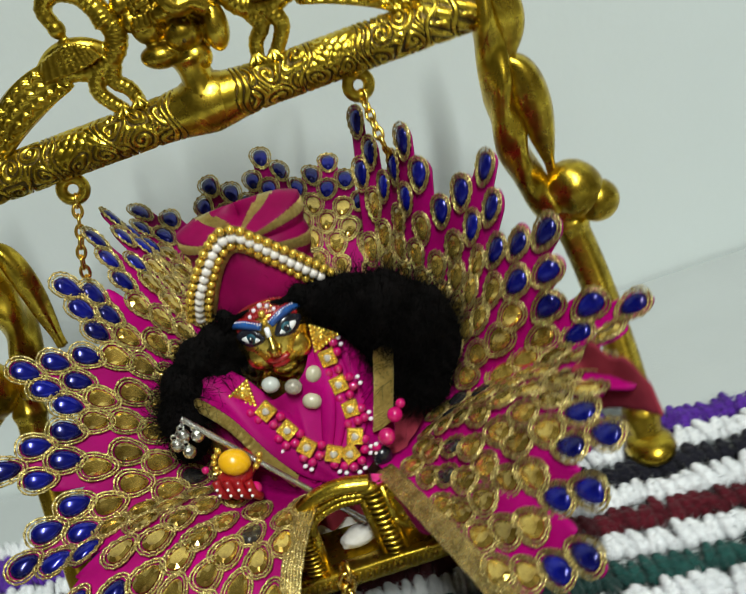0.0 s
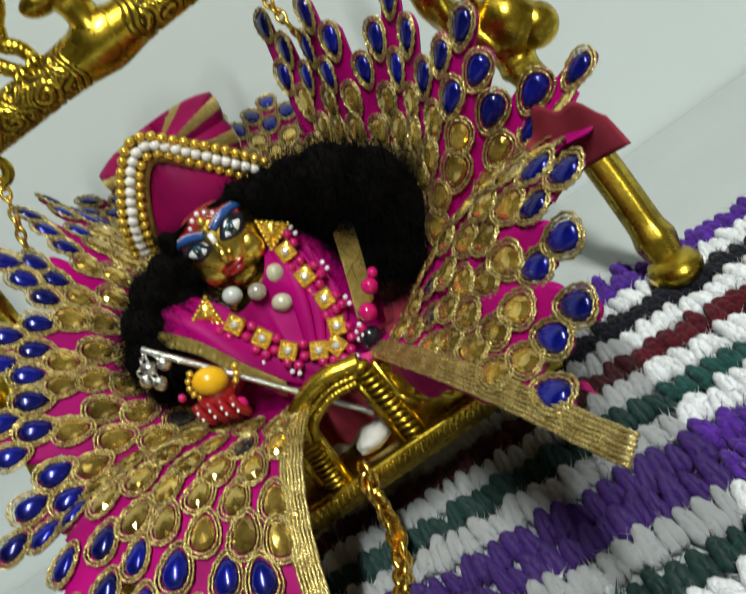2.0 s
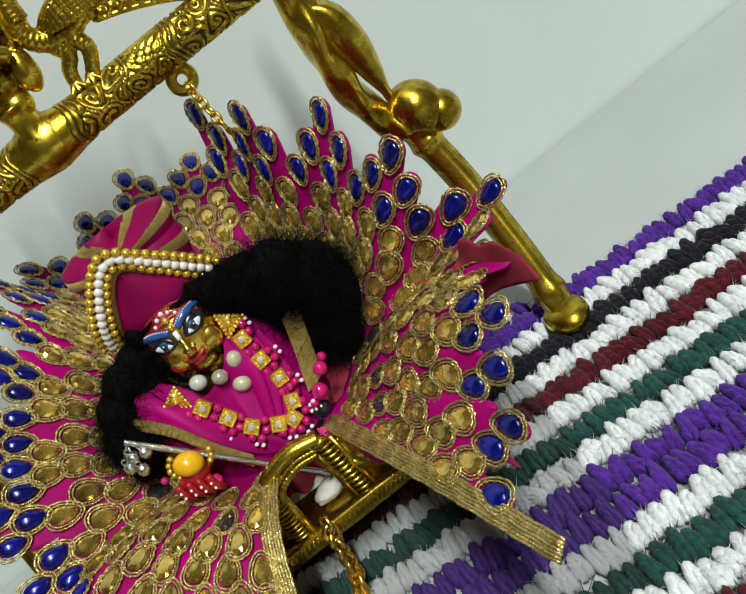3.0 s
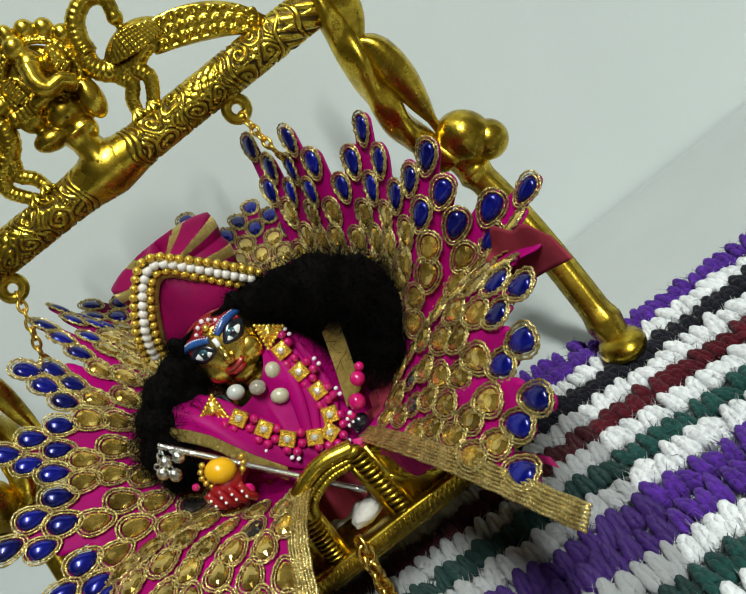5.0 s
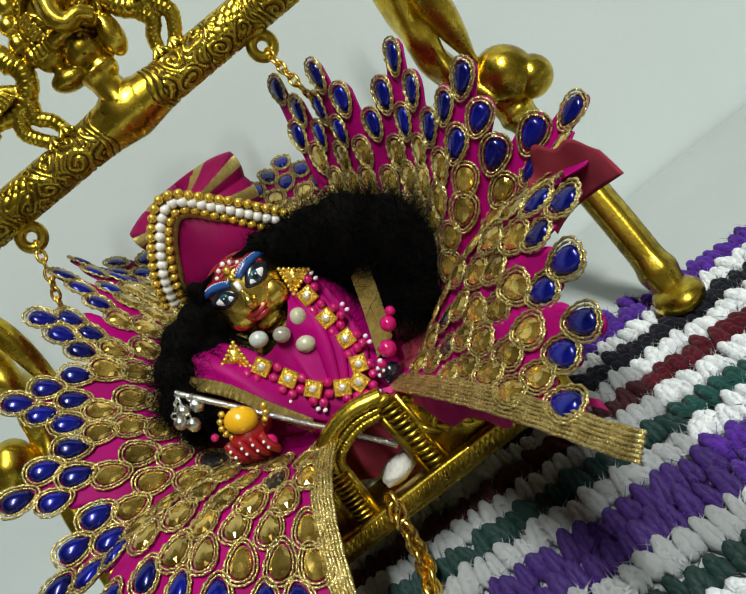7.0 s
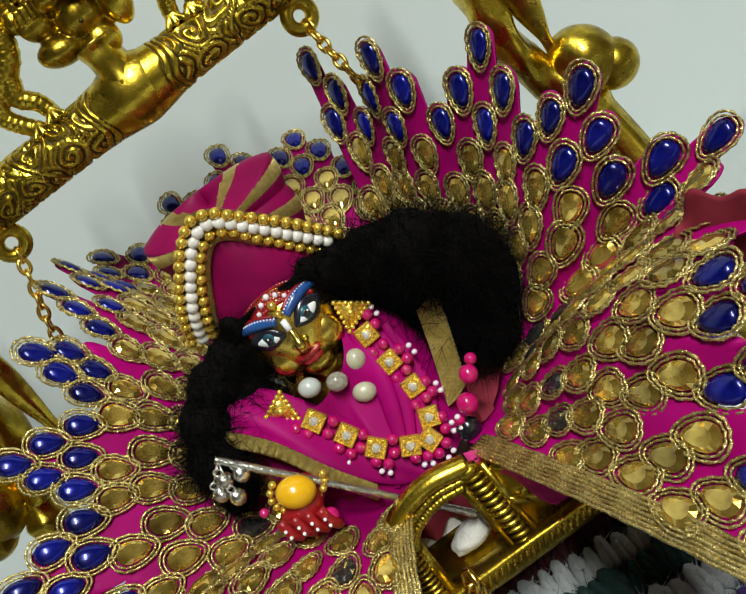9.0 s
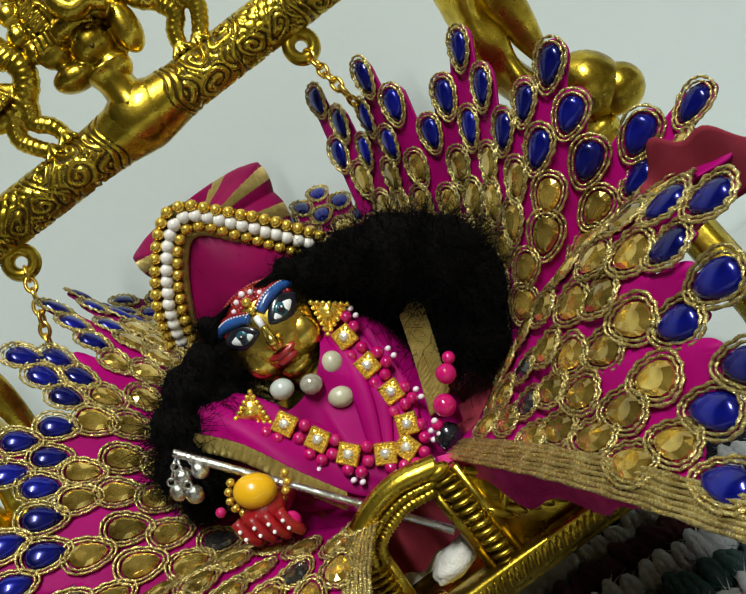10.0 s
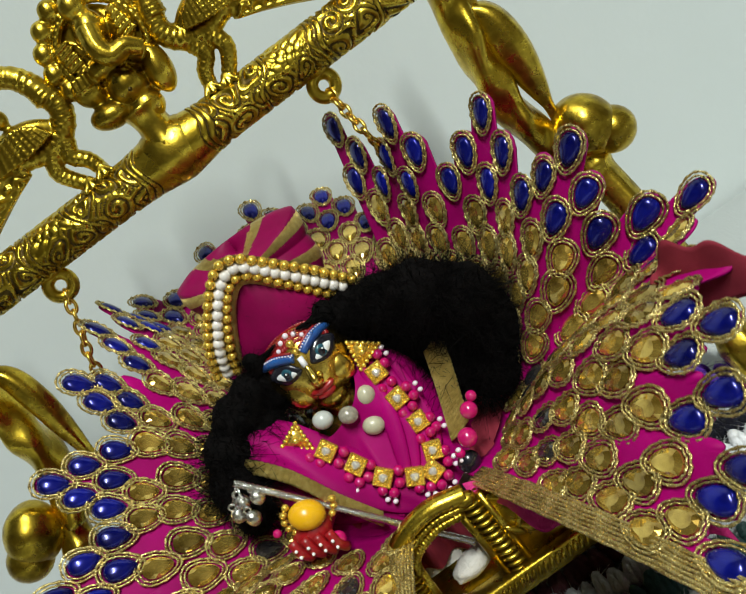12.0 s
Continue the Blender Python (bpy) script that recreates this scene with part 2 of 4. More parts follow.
for i, tone in enumerate(ORDER):
    row, y0 = Shape(), -0.145 + i * 0.0118
    x = -0.46 + rnd.random() * 0.004
    data, near = plain_stitch.mesh("stitch", YARN[tone]), []
    while x < 0.50:
        turn = Matrix.Rotation(radians(8 + rnd.uniform(-22, 22)), 4, "Z") @ Matrix.Rotation(radians(rnd.uniform(2, 22)), 4, "X")
        big = rnd.uniform(0.8, 1.2)
        c = TURN_MAT @ Vector((x, y0 + rnd.uniform(-0.0014, 0.0014), -0.0008 + rnd.uniform(-0.0006, 0.0006)))
        m = Matrix.Translation(c) @ turn @ Matrix.Diagonal((0.0029 * big, 0.0061 * rnd.uniform(0.85, 1.2), 0.0033, 1))
        if c.y > 0.276 + (0.069 - c.x) * 0.17:
            x += 0.0045
            continue
        if -0.035 < x < 0.075 and -0.06 < y0 < 0.05:
            near.append(m)
        else:
            row.add([m @ Vector(p) for p in plain_stitch.v], plain_stitch.f)
        if -0.13 < x < 0.22 and y0 > -0.09:
            # loose fibres of the yarn
            for _ in range(24):
                d = Vector((rnd.gauss(0, 1), rnd.gauss(0, 1), abs(rnd.gauss(0, 0.8)))).normalized()
                a = c + Vector((d.x * 0.0022, d.y * 0.0045, d.z * 0.0026))
                b = a + (d + Vector((rnd.gauss(0, 0.7), rnd.gauss(0, 0.7), 0))) * 0.0027
                w = Vector((-d.y, d.x, 0.3)) * 0.00022
                row.add([a - w, a + w, b, a + Vector((0, 0, 0.0002))], [(0, 1, 2), (1, 3, 2), (3, 0, 2)])
        x += 0.0047 * rnd.uniform(0.85, 1.15)
    strip = tagged(part("crochet_row", row, YARN[tone], mat_thing, tone.replace("black", "shade-black") + " yarn row"), kind="stuff")
    for m in near:
        ob = new("stitch", data)
        ob.parent = strip
        ob.matrix_basis = m

# ---- brass swing frame ----
MID, BAR_Y, BAR_Z = -0.0500, 0.2880, 0.1665
swing = thing("swing", "ornate engraved brass swing frame with peacocks on the top bar", "swing", place=(MID, BAR_Y, 0))


def curls(x, w, cell):
    """Height of a field of engraved spirals, 0 in the cut and 1 on top."""
    row = math.floor(w / cell)
    x += cell * 0.5 * (row % 2)
    col = math.floor(x / cell)
    px, pw = x / cell - col - 0.5, w / cell - row - 0.5
    r, hand = math.hypot(px, pw), 1 if (row + col) % 2 else -1
    if r > 0.54:
        return 0.55 + 0.45 * math.sin(18 * (px + pw))
    return 0.5 + 0.5 * math.sin(hand * math.atan2(pw, px) + 2 * math.pi * r / 0.27)


def scales(x, w, cell):
    """Height of a field of overlapping round scales."""
    row = math.floor(x / (cell * 0.62))
    best = 0.0
    for k in (0, 1):
        cx, shift = (row + k) * cell * 0.62, 0.5 * ((row + k) % 2)
        cw = (math.floor(w / cell - shift + 0.5) + shift) * cell
        d = math.hypot(x - cx, w - cw) / (cell * 0.52)
        best = max(best, 1 - d ** 4)
    return best


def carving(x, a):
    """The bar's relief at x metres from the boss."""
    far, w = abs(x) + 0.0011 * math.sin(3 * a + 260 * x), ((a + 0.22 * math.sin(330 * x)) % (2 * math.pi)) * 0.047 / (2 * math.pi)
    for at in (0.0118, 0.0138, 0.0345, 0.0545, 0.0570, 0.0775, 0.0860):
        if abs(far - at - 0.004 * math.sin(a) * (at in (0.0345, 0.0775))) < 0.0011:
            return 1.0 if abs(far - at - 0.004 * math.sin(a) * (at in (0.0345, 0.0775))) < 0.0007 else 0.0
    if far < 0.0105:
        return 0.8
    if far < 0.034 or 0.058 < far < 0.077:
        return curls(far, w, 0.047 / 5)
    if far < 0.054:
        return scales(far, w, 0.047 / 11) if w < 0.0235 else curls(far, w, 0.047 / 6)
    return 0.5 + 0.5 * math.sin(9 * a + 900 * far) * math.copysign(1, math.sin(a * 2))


BAR_STEPS, BAR_SIDES = 760, 92


def bar_radius(s, a):
    x = (s - 0.5) * 0.19
    return 0.0070 + 0.0008 * carving(x, a) + 0.0020 * math.exp(-(x / 0.0105) ** 2)


s = Shape()
s.tube([(MID - 0.095 + 0.19 * i / BAR_STEPS, BAR_Y, BAR_Z) for i in range(BAR_STEPS + 1)], bar_radius, BAR_SIDES)
# faces low in the carving get the darker brass
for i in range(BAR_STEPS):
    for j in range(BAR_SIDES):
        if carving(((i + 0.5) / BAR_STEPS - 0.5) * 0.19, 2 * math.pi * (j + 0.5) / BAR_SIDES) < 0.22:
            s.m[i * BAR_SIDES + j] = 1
part("top_bar", s, [CARVED, DARK_BRASS], swing, "engraved brass bar with ringed sections")
s = Shape()
s.ball((MID, BAR_Y, BAR_Z + 0.0004), (0.0150, 0.0102, 0.0102), 0, None, 36, 20, lambda p: Vector((p.x, p.y * (1 - 0.15 * p.x * p.x), p.z * (1 - 0.15 * p.x * p.x))))
s.tube(curve_points([(MID, BAR_Y, 0.172), (MID, BAR_Y - 0.001, 0.178), (MID, BAR_Y - 0.001, 0.183)], 12), lambda t, a: 0.0098 - 0.0022 * math.sin(math.pi * t), 18, flat=0.7)
part("boss", s, BRASS, swing, "smooth worn brass boss")

def cast(ob, size=0.0005):
    """Melts the pieces of a casting into one skin."""
    melt = ob.modifiers.new("melt", "REMESH")
    melt.mode, melt.voxel_size, melt.use_smooth_shade = "VOXEL", size, True
    soft = ob.modifiers.new("soft", "SMOOTH")
    soft.factor, soft.iterations = 0.5, 2


def ring(shape, c, big, thin, turn, n=22):
    shape.tube([Vector(c) + turn @ Vector((big * math.cos(2 * math.pi * i / n), 0, big * math.sin(2 * math.pi * i / n))) for i in range(n)],
               thin, 8, 0, True)


# seated figure of the crest, one plain mass
s = Shape()
G = (MID, BAR_Y - 0.002)
for x, z, r, tip in ((0.0018, 0.1905, (0.0064, 0.0070, 0.0062), 0), (0.0122, 0.1890, (0.0044, 0.0050, 0.0080), 8), (-0.0080, 0.1862, (0.0068, 0.0056, 0.0042), 12),
                     (0.0030, 0.2085, (0.0052, 0.0058, 0.0062), 20), (0.0112, 0.2050, (0.0042, 0.0024, 0.0066), 18), (-0.0060, 0.2050, (0.0040, 0.0024, 0.0066), -25),
                     (-0.0090, 0.1955, (0.0048, 0.0040, 0.0052), -20), (0.0020, 0.1985, (0.0090, 0.0046, 0.0040), 0), (0.0020, 0.1820, (0.0060, 0.0050, 0.0052), 0),
                     (0.0095, 0.1965, (0.0050, 0.0048, 0.0034), 30), (0.0030, 0.2165, (0.0044, 0.0044, 0.0045), 0), (0.0040, 0.2215, (0.0026, 0.0026, 0.0036), 0)):
    s.ball((G[0] + x, G[1] - 0.001, z), r, 0, Matrix.Rotation(radians(tip), 3, "Y"), 22, 14)
s.ball((G[0] + 0.0020, G[1] + 0.002, 0.1990), (0.0135, 0.0022, 0.0175), 0, None, 22, 14)
for i in range(5):
    s.tube([(G[0] + 0.0082 + 0.0006 * i, G[1] - 0.0034, 0.2005 + 0.0022 * i), (G[0] + 0.0148 - 0.0004 * i, G[1] - 0.0034, 0.2022 + 0.0020 * i)], 0.0008, 8)
    s.tube([(G[0] - 0.0092, G[1] - 0.0034, 0.2000 + 0.0022 * i), (G[0] - 0.0040, G[1] - 0.0034, 0.2010 + 0.0022 * i)], 0.0008, 8)
for i in range(3):
    s.tube([(G[0] - 0.0112 + 0.0020 * i, G[1] - 0.0046, 0.1960), (G[0] - 0.0102 + 0.0018 * i, G[1] - 0.0044, 0.2003)], 0.0010, 8)
s.tube(curve_points([(G[0] + 0.0030, G[1] - 0.0055, 0.2085), (G[0] + 0.0022, G[1] - 0.0085, 0.2025), (G[0] + 0.0045, G[1] - 0.0092, 0.1985),
                     (G[0] + 0.0090, G[1] - 0.0085, 0.1985), (G[0] + 0.0128, G[1] - 0.0075, 0.1955)], 18), lambda t, a: 0.0040 * (1 - 0.35 * t), 12)
crest = part("crest_figure", s, BRASS, swing, "small seated brass figure")
cast(crest, 0.0004)
# small dark dot for the navel on the figure's belly
s = Shape()
s.ball((G[0] + 0.0022, G[1] - 0.0080, 0.1885), (0.0007, 0.0006, 0.0007), 0, None, 10, 6)
part("navel_dot", s, DARK_BRASS, swing)
# beaded arch behind the figure
s = Shape()
for i in range(11):
    a = radians(-20 + 220 * i / 10)
    s.ball((G[0] + 0.0030 + 0.0170 * math.cos(a), G[1] + 0.001, 0.2045 + 0.0165 * math.sin(a)), (0.0036, 0.0032, 0.0036), 0, None, 12, 8)
for i in range(34):
    a = radians(-50 + 280 * i / 33)
    s.ball((G[0] + 0.0030 + 0.0132 * math.cos(a), G[1] - 0.0005, 0.2035 + 0.0132 * math.sin(a)), (0.0014, 0.0016, 0.0014), 0, None, 10, 6)
s.tube([(G[0] + 0.0030 + 0.0148 * math.cos(radians(-60 + 300 * i / 30)), G[1] + 0.002, 0.2040 + 0.0148 * math.sin(radians(-60 + 300 * i / 30))) for i in range(31)], 0.0018, 8)
cast(part("beaded_arch", s, BRASS, swing, "beaded brass arch"), 0.0004)


def peacock(side):
    """One bird of the crest; side: 1 to the east, -1 to the west."""
    s = Shape()

    def at(x, z, y=0.0):
        return Vector((MID + side * x, BAR_Y - 0.001 + y, z))

    # breast and body
    s.tube(curve_points([at(0.0205, 0.2040), at(0.0190, 0.1975), at(0.0230, 0.1915), at(0.0310, 0.1895), at(0.0400, 0.1915)], 40),
           lambda t, a: 0.0042 * (1 - 0.25 * t) * (1 + 0.06 * math.sin(t * 90)), 16, flat=0.9, up=(0, 1, 0))
    s.tube(curve_points([at(0.0205, 0.201), at(0.0215, 0.2065), at(0.0255, 0.2125), at(0.0325, 0.2150), at(0.0375, 0.2115), at(0.0360, 0.2045)], 40),
           lambda t, a: 0.0042 * (1 - 0.40 * t) * (1 + 0.06 * math.sin(t * 105)), 14)
    s.ball(at(0.0362, 0.2048), (0.0030, 0.0028, 0.0032), 0, None, 14, 9)
    s.tube([at(0.0358, 0.2030), at(0.0345, 0.1985)], lambda t, a: 0.0016 * (1 - 0.6 * t), 8)
    # folded wing: a smooth leaf with feather rows on it
    s.tube(curve_points([at(0.0240, 0.1935), at(0.0320, 0.1955), at(0.0400, 0.1955), at(0.0480, 0.1930)], 30),
           lambda t, a: 0.0006 + 0.0050 * math.sin(math.pi * (0.08 + 0.84 * t)) ** 0.7, 18, flat=0.75, up=(0, 1, 0))
    for k in range(6):
        f = k / 5
        s.tube(curve_points([at(0.0255 + 0.002 * f, 0.1930 + 0.0030 * f, -0.0042), at(0.0340, 0.1915 + 0.0075 * f, -0.0052), at(0.0465 - 0.002 * f, 0.1915 + 0.0050 * f, -0.0030)], 30),
               lambda t, a: 0.0008 * (1 + 0.35 * math.sin(t * 60)), 8)
    # broad tail that comes down on the bar
    way = curve_points([at(0.0400, 0.1915), at(0.0500, 0.1895), at(0.0600, 0.1855), at(0.0690, 0.1795), at(0.0760, 0.1715)], 40)
    s.tube(way, lambda t, a: 0.0036 + 0.0032 * math.sin(math.pi * min(1, 0.15 + 0.85 * t)), 20, flat=0.42, up=(0, 1, 0))
    for j in range(3):
        for k in range(9):
            f = 0.12 + 0.095 * k + 0.03 * (j % 2)
            if f > 0.93:
                continue
            p, q = way[int(f * 39)], way[min(39, int(f * 39) + 4)]
            ahead = (q - p).normalized()
            over = Vector((-ahead.z, 0, ahead.x)) * side
            c = p + over * (j - 1) * 0.0034 + Vector((0, -0.0026, 0))
            s.tube(curve_points([c - ahead * 0.0022 - over * 0.0012, c + over * 0.0010, c + ahead * 0.0026 - over * 0.0006], 8), lambda t, a: 0.0009 * math.sin(math.pi * (0.15 + 0.8 * t)), 8)
    for rim in (-1, 1):
        s.tube([p + Vector((0, -0.0016, rim * (0.0033 + 0.0028 * math.sin(math.pi * min(1, 0.15 + 0.85 * i / 39))))) for i, p in enumerate(way)], 0.0009, 8)
    # legs and feet
    for pts in ([at(0.0300, 0.1880), at(0.0325, 0.1830), at(0.0305, 0.1785), at(0.0265, 0.1735)], [at(0.0245, 0.1885), at(0.0260, 0.1840), at(0.0225, 0.1800), at(0.0210, 0.1745)]):
        s.tube(curve_points(pts, 26), lambda t, a: 0.0031 * (1 - 0.22 * t) * (1 + 0.07 * math.sin(t * 62)), 10)
        for toe in (-0.003, 0.0, 0.003):
            s.tube([pts[-1] + Vector((0, -0.001, 0.0022)), pts[-1] + Vector((toe, -0.0035, -0.0012))], lambda t, a: 0.0013 * (1 - 0.3 * t), 8)
    bird = part("peacock", s, BRASS, swing, "cast brass peacock with a broad feathered tail")
    cast(bird, 0.0004)
    return bird


peacock(1)
peacock(-1)


def side_post(side):
    """An upright with a scroll and a round knob; side: 1 east, -1 west."""
    def at(x, z, y=0.0):
        return (MID + side * x, BAR_Y + y, z)

    s = Shape()
    w = 0.0 if side > 0 else 0.0045
    s.tube(curve_points([at(0.0975 + w, 0.205), at(0.0970 + w, 0.18), at(0.0960 + w, 0.155), at(0.0942 + w, 0.130), at(0.0948 + w, 0.110), at(0.101 + w, 0.090)], 90),
           lambda t, a: 0.0090 + 0.0009 * math.sin(3 * a + t * 26) + 0.0008 * math.sin(t * 40) * math.cos(a), 28, flat=0.62)
    post = part("post", s, CARVED, swing, "engraved flattened brass upright")
    s = Shape()
    # the scroll lies on the same side of both uprights
    base = MID + (0.0920 if side > 0 else -0.0985)

    def by(x, z):
        return (base + x, BAR_Y - 0.003, z)
    s.tube(curve_points([by(0.0025, 0.180), by(0.0090, 0.170), by(0.0108, 0.158), by(0.0070, 0.146)], 30),
           lambda t, a: 0.0020 + (0.0042 if side > 0 else 0.0020) * math.sin(math.pi * t), 18)
    s.tube(curve_points([by(0.0040, 0.148), by(0.0102, 0.142), by(0.0122, 0.130), by(0.0125, 0.116), by(0.0125, 0.103)], 40),
           lambda t, a: 0.0018 + (0.0046 if side > 0 else 0.0024) * math.sin(math.pi * min(1, t * 1.1)) + 0.0003 * math.sin(4 * a), 20)
    part("scroll", s, BRASS, post, "smooth brass scroll")
    s = Shape()

    def flute(p):
        a = math.atan2(p.y, p.x)
        return p * (1 + 0.05 * abs(math.sin(4 * a)) * (1 - abs(p.z)))
    s.ball(at(0.1105 + 1.8 * w, 0.0955, -0.005), (0.0112, 0.0100, 0.0098), 0, Matrix.Rotation(side * radians(62), 3, "Y"), 40, 18, flute)
    s.ball(at(0.1165 + 1.8 * w, 0.0895, -0.007), (0.0080, 0.0080, 0.0078), 0, None, 20, 12)
    part("knob", s, BRASS, post, "fluted polished brass knob")
    s = Shape()
    s.tube(curve_points([at(0.105 + w, 0.090), at(0.108 + w, 0.066, -0.008), at(0.1085 + w, 0.036, -0.022), at(0.107 + w, 0.004, -0.038)], 60),
           lambda t, a: 0.0056 + 0.0012 * math.exp(-((t - 0.12) / 0.03) ** 2) + 0.0012 * math.exp(-((t - 0.9) / 0.03) ** 2) + 0.0004 * math.sin(6 * a), 20)
    s.ball(at(0.107 + w, 0.0045, -0.039), (0.009, 0.011, 0.0055), 0, None, 18, 10)
    part("leg", s, BRASS, post, "polished brass leg standing on the mat")


side_post(1)
side_post(-1)


for x in (-0.1060, -0.0005):
    s = Shape()
    ring(s, (x, BAR_Y, 0.1552), 0.0038, 0.0021, Matrix.Rotation(radians(12), 3, "Z"), 26)
    s.ball((x, BAR_Y, 0.1600), (0.0045, 0.0035, 0.0020), 0, None, 14, 8)
    part("hook_ring", s, BRASS, swing, "cast brass ring under the bar")


def chain(name, pts, big, thin, step, label, wide=0.62):
    """Oval links, each a part, turned by a quarter from one to the next."""
    whole = thing(name, label, "chain", place=tuple(pts[0]))
    link = Shape()
    link.tube([(big * wide * math.cos(2 * math.pi * i / 18), 0, big * math.sin(2 * math.pi * i / 18)) for i in range(18)], thin, 7, 0, True)
    data = link.mesh("chain_link", CHAIN_BRASS)
    places = spaced(pts, step)
    for i, (a, b) in enumerate(zip(places, places[1:])):
        way = (b - a).normalized()
        q = way.to_track_quat("Z", "Y").to_matrix().to_4x4() @ Matrix.Rotation(radians(35 + 90 * (i % 2)), 4, "Z")
        ob = part("chain_link", data, None, whole)
        ob.matrix_basis = Matrix.Translation((a + b) / 2) @ q
    return whole


chain("hanging_chain", curve_points([(-0.0005, 0.287, 0.1530), (0.0000, 0.282, 0.1450), (0.0008, 0.2770, 0.1375), (0.0020, 0.2790, 0.1300), (0.006, 0.2950, 0.110), (0.007, 0.2880, 0.052)], 60), 0.0024, 0.00062, 0.0036,
      "thin brass chain from the bar's ring to the seat")
chain("hanging_chain", curve_points([(-0.1060, 0.287, 0.1530), (-0.109, 0.283, 0.1410), (-0.113, 0.280, 0.128), (-0.113, 0.276, 0.100), (-0.110, 0.270, 0.060)], 60), 0.0024, 0.00062, 0.0036,
      "thin brass chain from the bar's ring to the seat")

# ---- swing seat ----
SY = 0.2085
seat = thing("cradle", "brass swing cradle with an arched openwork front", "cradle", place=(MID, 0.24, 0.02))
s = Shape()
s.box((-0.113, SY - 0.002, 0.0215), (0.008, 0.285, 0.0265), 0, 0.0008)
part("seat_plate", s, BRASS, seat)
s = Shape()
s.box((-0.113, SY - 0.0045, 0.0240), (0.008, SY + 0.002, 0.0300), 0, 0.0010)
for i in range(62):
    s.ball((-0.111 + i * 0.0019, SY - 0.0048, 0.0272), (0.0007, 0.0008, 0.0020), 0, Matrix.Rotation(radians(20), 3, "Y"), 8, 5)
part("front_rail", s, BRASS, seat, "ribbed brass rail")


def pillar(x0, x1, wide, z0, z1):
    """A flat cast plate with slanting ribs and a smooth rim on both sides."""
    s = Shape()
    n = 12
    for i in range(n):
        f = (i + 0.5) / n
        c = Vector((x0 + (x1 - x0) * f, SY - 0.0016, z0 + (z1 - z0) * f))
        s.ball(c, (wide * 0.42, 0.0016, (z1 - z0) / n * 0.36), 0, Matrix.Rotation(radians(8), 3, "Y"), 10, 6)
    s.sheet(lambda u, v: Vector((x0 + (x1 - x0) * v + wide * (u - 0.5), SY - 0.0008, z0 + (z1 - z0) * v)), 2, 2)
    s.sheet(lambda u, v: Vector((x0 + (x1 - x0) * v + wide * (0.5 - u), SY + 0.0022, z0 + (z1 - z0) * v)), 2, 2)
    for e in (-0.5, 0.5):
        s.tube([(x0 + wide * e, SY - 0.0006, z0), (x1 + wide * e, SY - 0.0006, z1)], 0.0013, 10)
    return s


part("pillar", pillar(-0.0632, -0.0618, 0.0072, 0.0285, 0.0490), BRASS, seat, "ribbed brass pillar")
part("pillar", pillar(-0.0368, -0.0372, 0.0070, 0.0285, 0.0545), BRASS, seat, "ribbed brass pillar")
s = Shape()
way = curve_points([(-0.0640, SY - 0.001, 0.0475), (-0.0612, SY - 0.001, 0.0535), (-0.0545, SY - 0.001, 0.0575), (-0.0460, SY - 0.001, 0.0590), (-0.0365, SY - 0.001, 0.0570)], 60)
s.tube(way, lambda t, a: 0.0027 * (1 - 0.1 * math.cos(2 * a)), 18, up=(0, 1, 0))
mid_arch = Vector((-0.0480, SY, 0.0430))
for deep, thick in ((0.0034, 0.0009), (0.0056, 0.0012)):
    s.tube([p + (mid_arch - p).normalized() * deep + Vector((0, -0.0012, 0)) for p in way], lambda t, a: thick * (1 + 0.22 * math.sin(t * 230)), 10)
s.tube([p + (mid_arch - p).normalized() * 0.0040 + Vector((0, 0.0006, 0)) for p in way], 0.0026, 10, flat=0.5, up=(0, 1, 0))
s.ball((-0.0635, SY - 0.002, 0.0490), (0.0024, 0.0022, 0.0020), 0, None, 14, 9)
s.ball((-0.0372, SY - 0.002, 0.0560), (0.0030, 0.0024, 0.0018), 0, None, 14, 9)
part("arch", s, BRASS, seat, "smooth brass arch with a beaded inner edge")
for side, x0 in ((1, -0.0325), (-1, -0.0672)):
    s = Shape()
    wedge = [(x0, 0.0525), (x0 + side * 0.010, 0.0440), (x0 + side * 0.020, 0.0350), (x0 + side * 0.030, 0.0290), (x0, 0.0290)]
    k = len(wedge)
    s.add([(x, SY - 0.0012, z) for x, z in wedge] + [(x, SY + 0.0012, z) for x, z in wedge],
          [tuple(range(k)), tuple(range(2 * k - 1, k - 1, -1))] + [(q, q + k, (q + 1) % k + k, (q + 1) % k) for q in range(k)])
    for q in range(9):
        f = q / 8
        x, z = x0 + side * (0.002 + 0.025 * f), 0.0300 + 0.0195 * (1 - f)
        for lean in (-0.0022, 0.0022):
            s.ball((x + lean * 0.6, SY - 0.0016, z * 0.55 + 0.0135 + lean * 0.5), (0.0011, 0.0011, 0.0030 * (1.1 - 0.7 * f)), 0, Matrix.Rotation(radians(35 if lean > 0 else -35), 3, "Y"), 10, 6)
    s.tube([(x, SY - 0.0012, z) for x, z in wedge[:4]], 0.0010, 8)
    part("bracket", s, BRASS, seat, "sloping leaf-cast brass bracket")
s = Shape()
s.tube(curve_points([(-0.112, 0.214, 0.029), (-0.112, 0.214, 0.045), (-0.112, 0.25, 0.052), (-0.112, 0.284, 0.045), (-0.112, 0.284, 0.029)], 30), 0.0026, 10)
part("side_rail", s, BRASS, seat)
s = Shape()
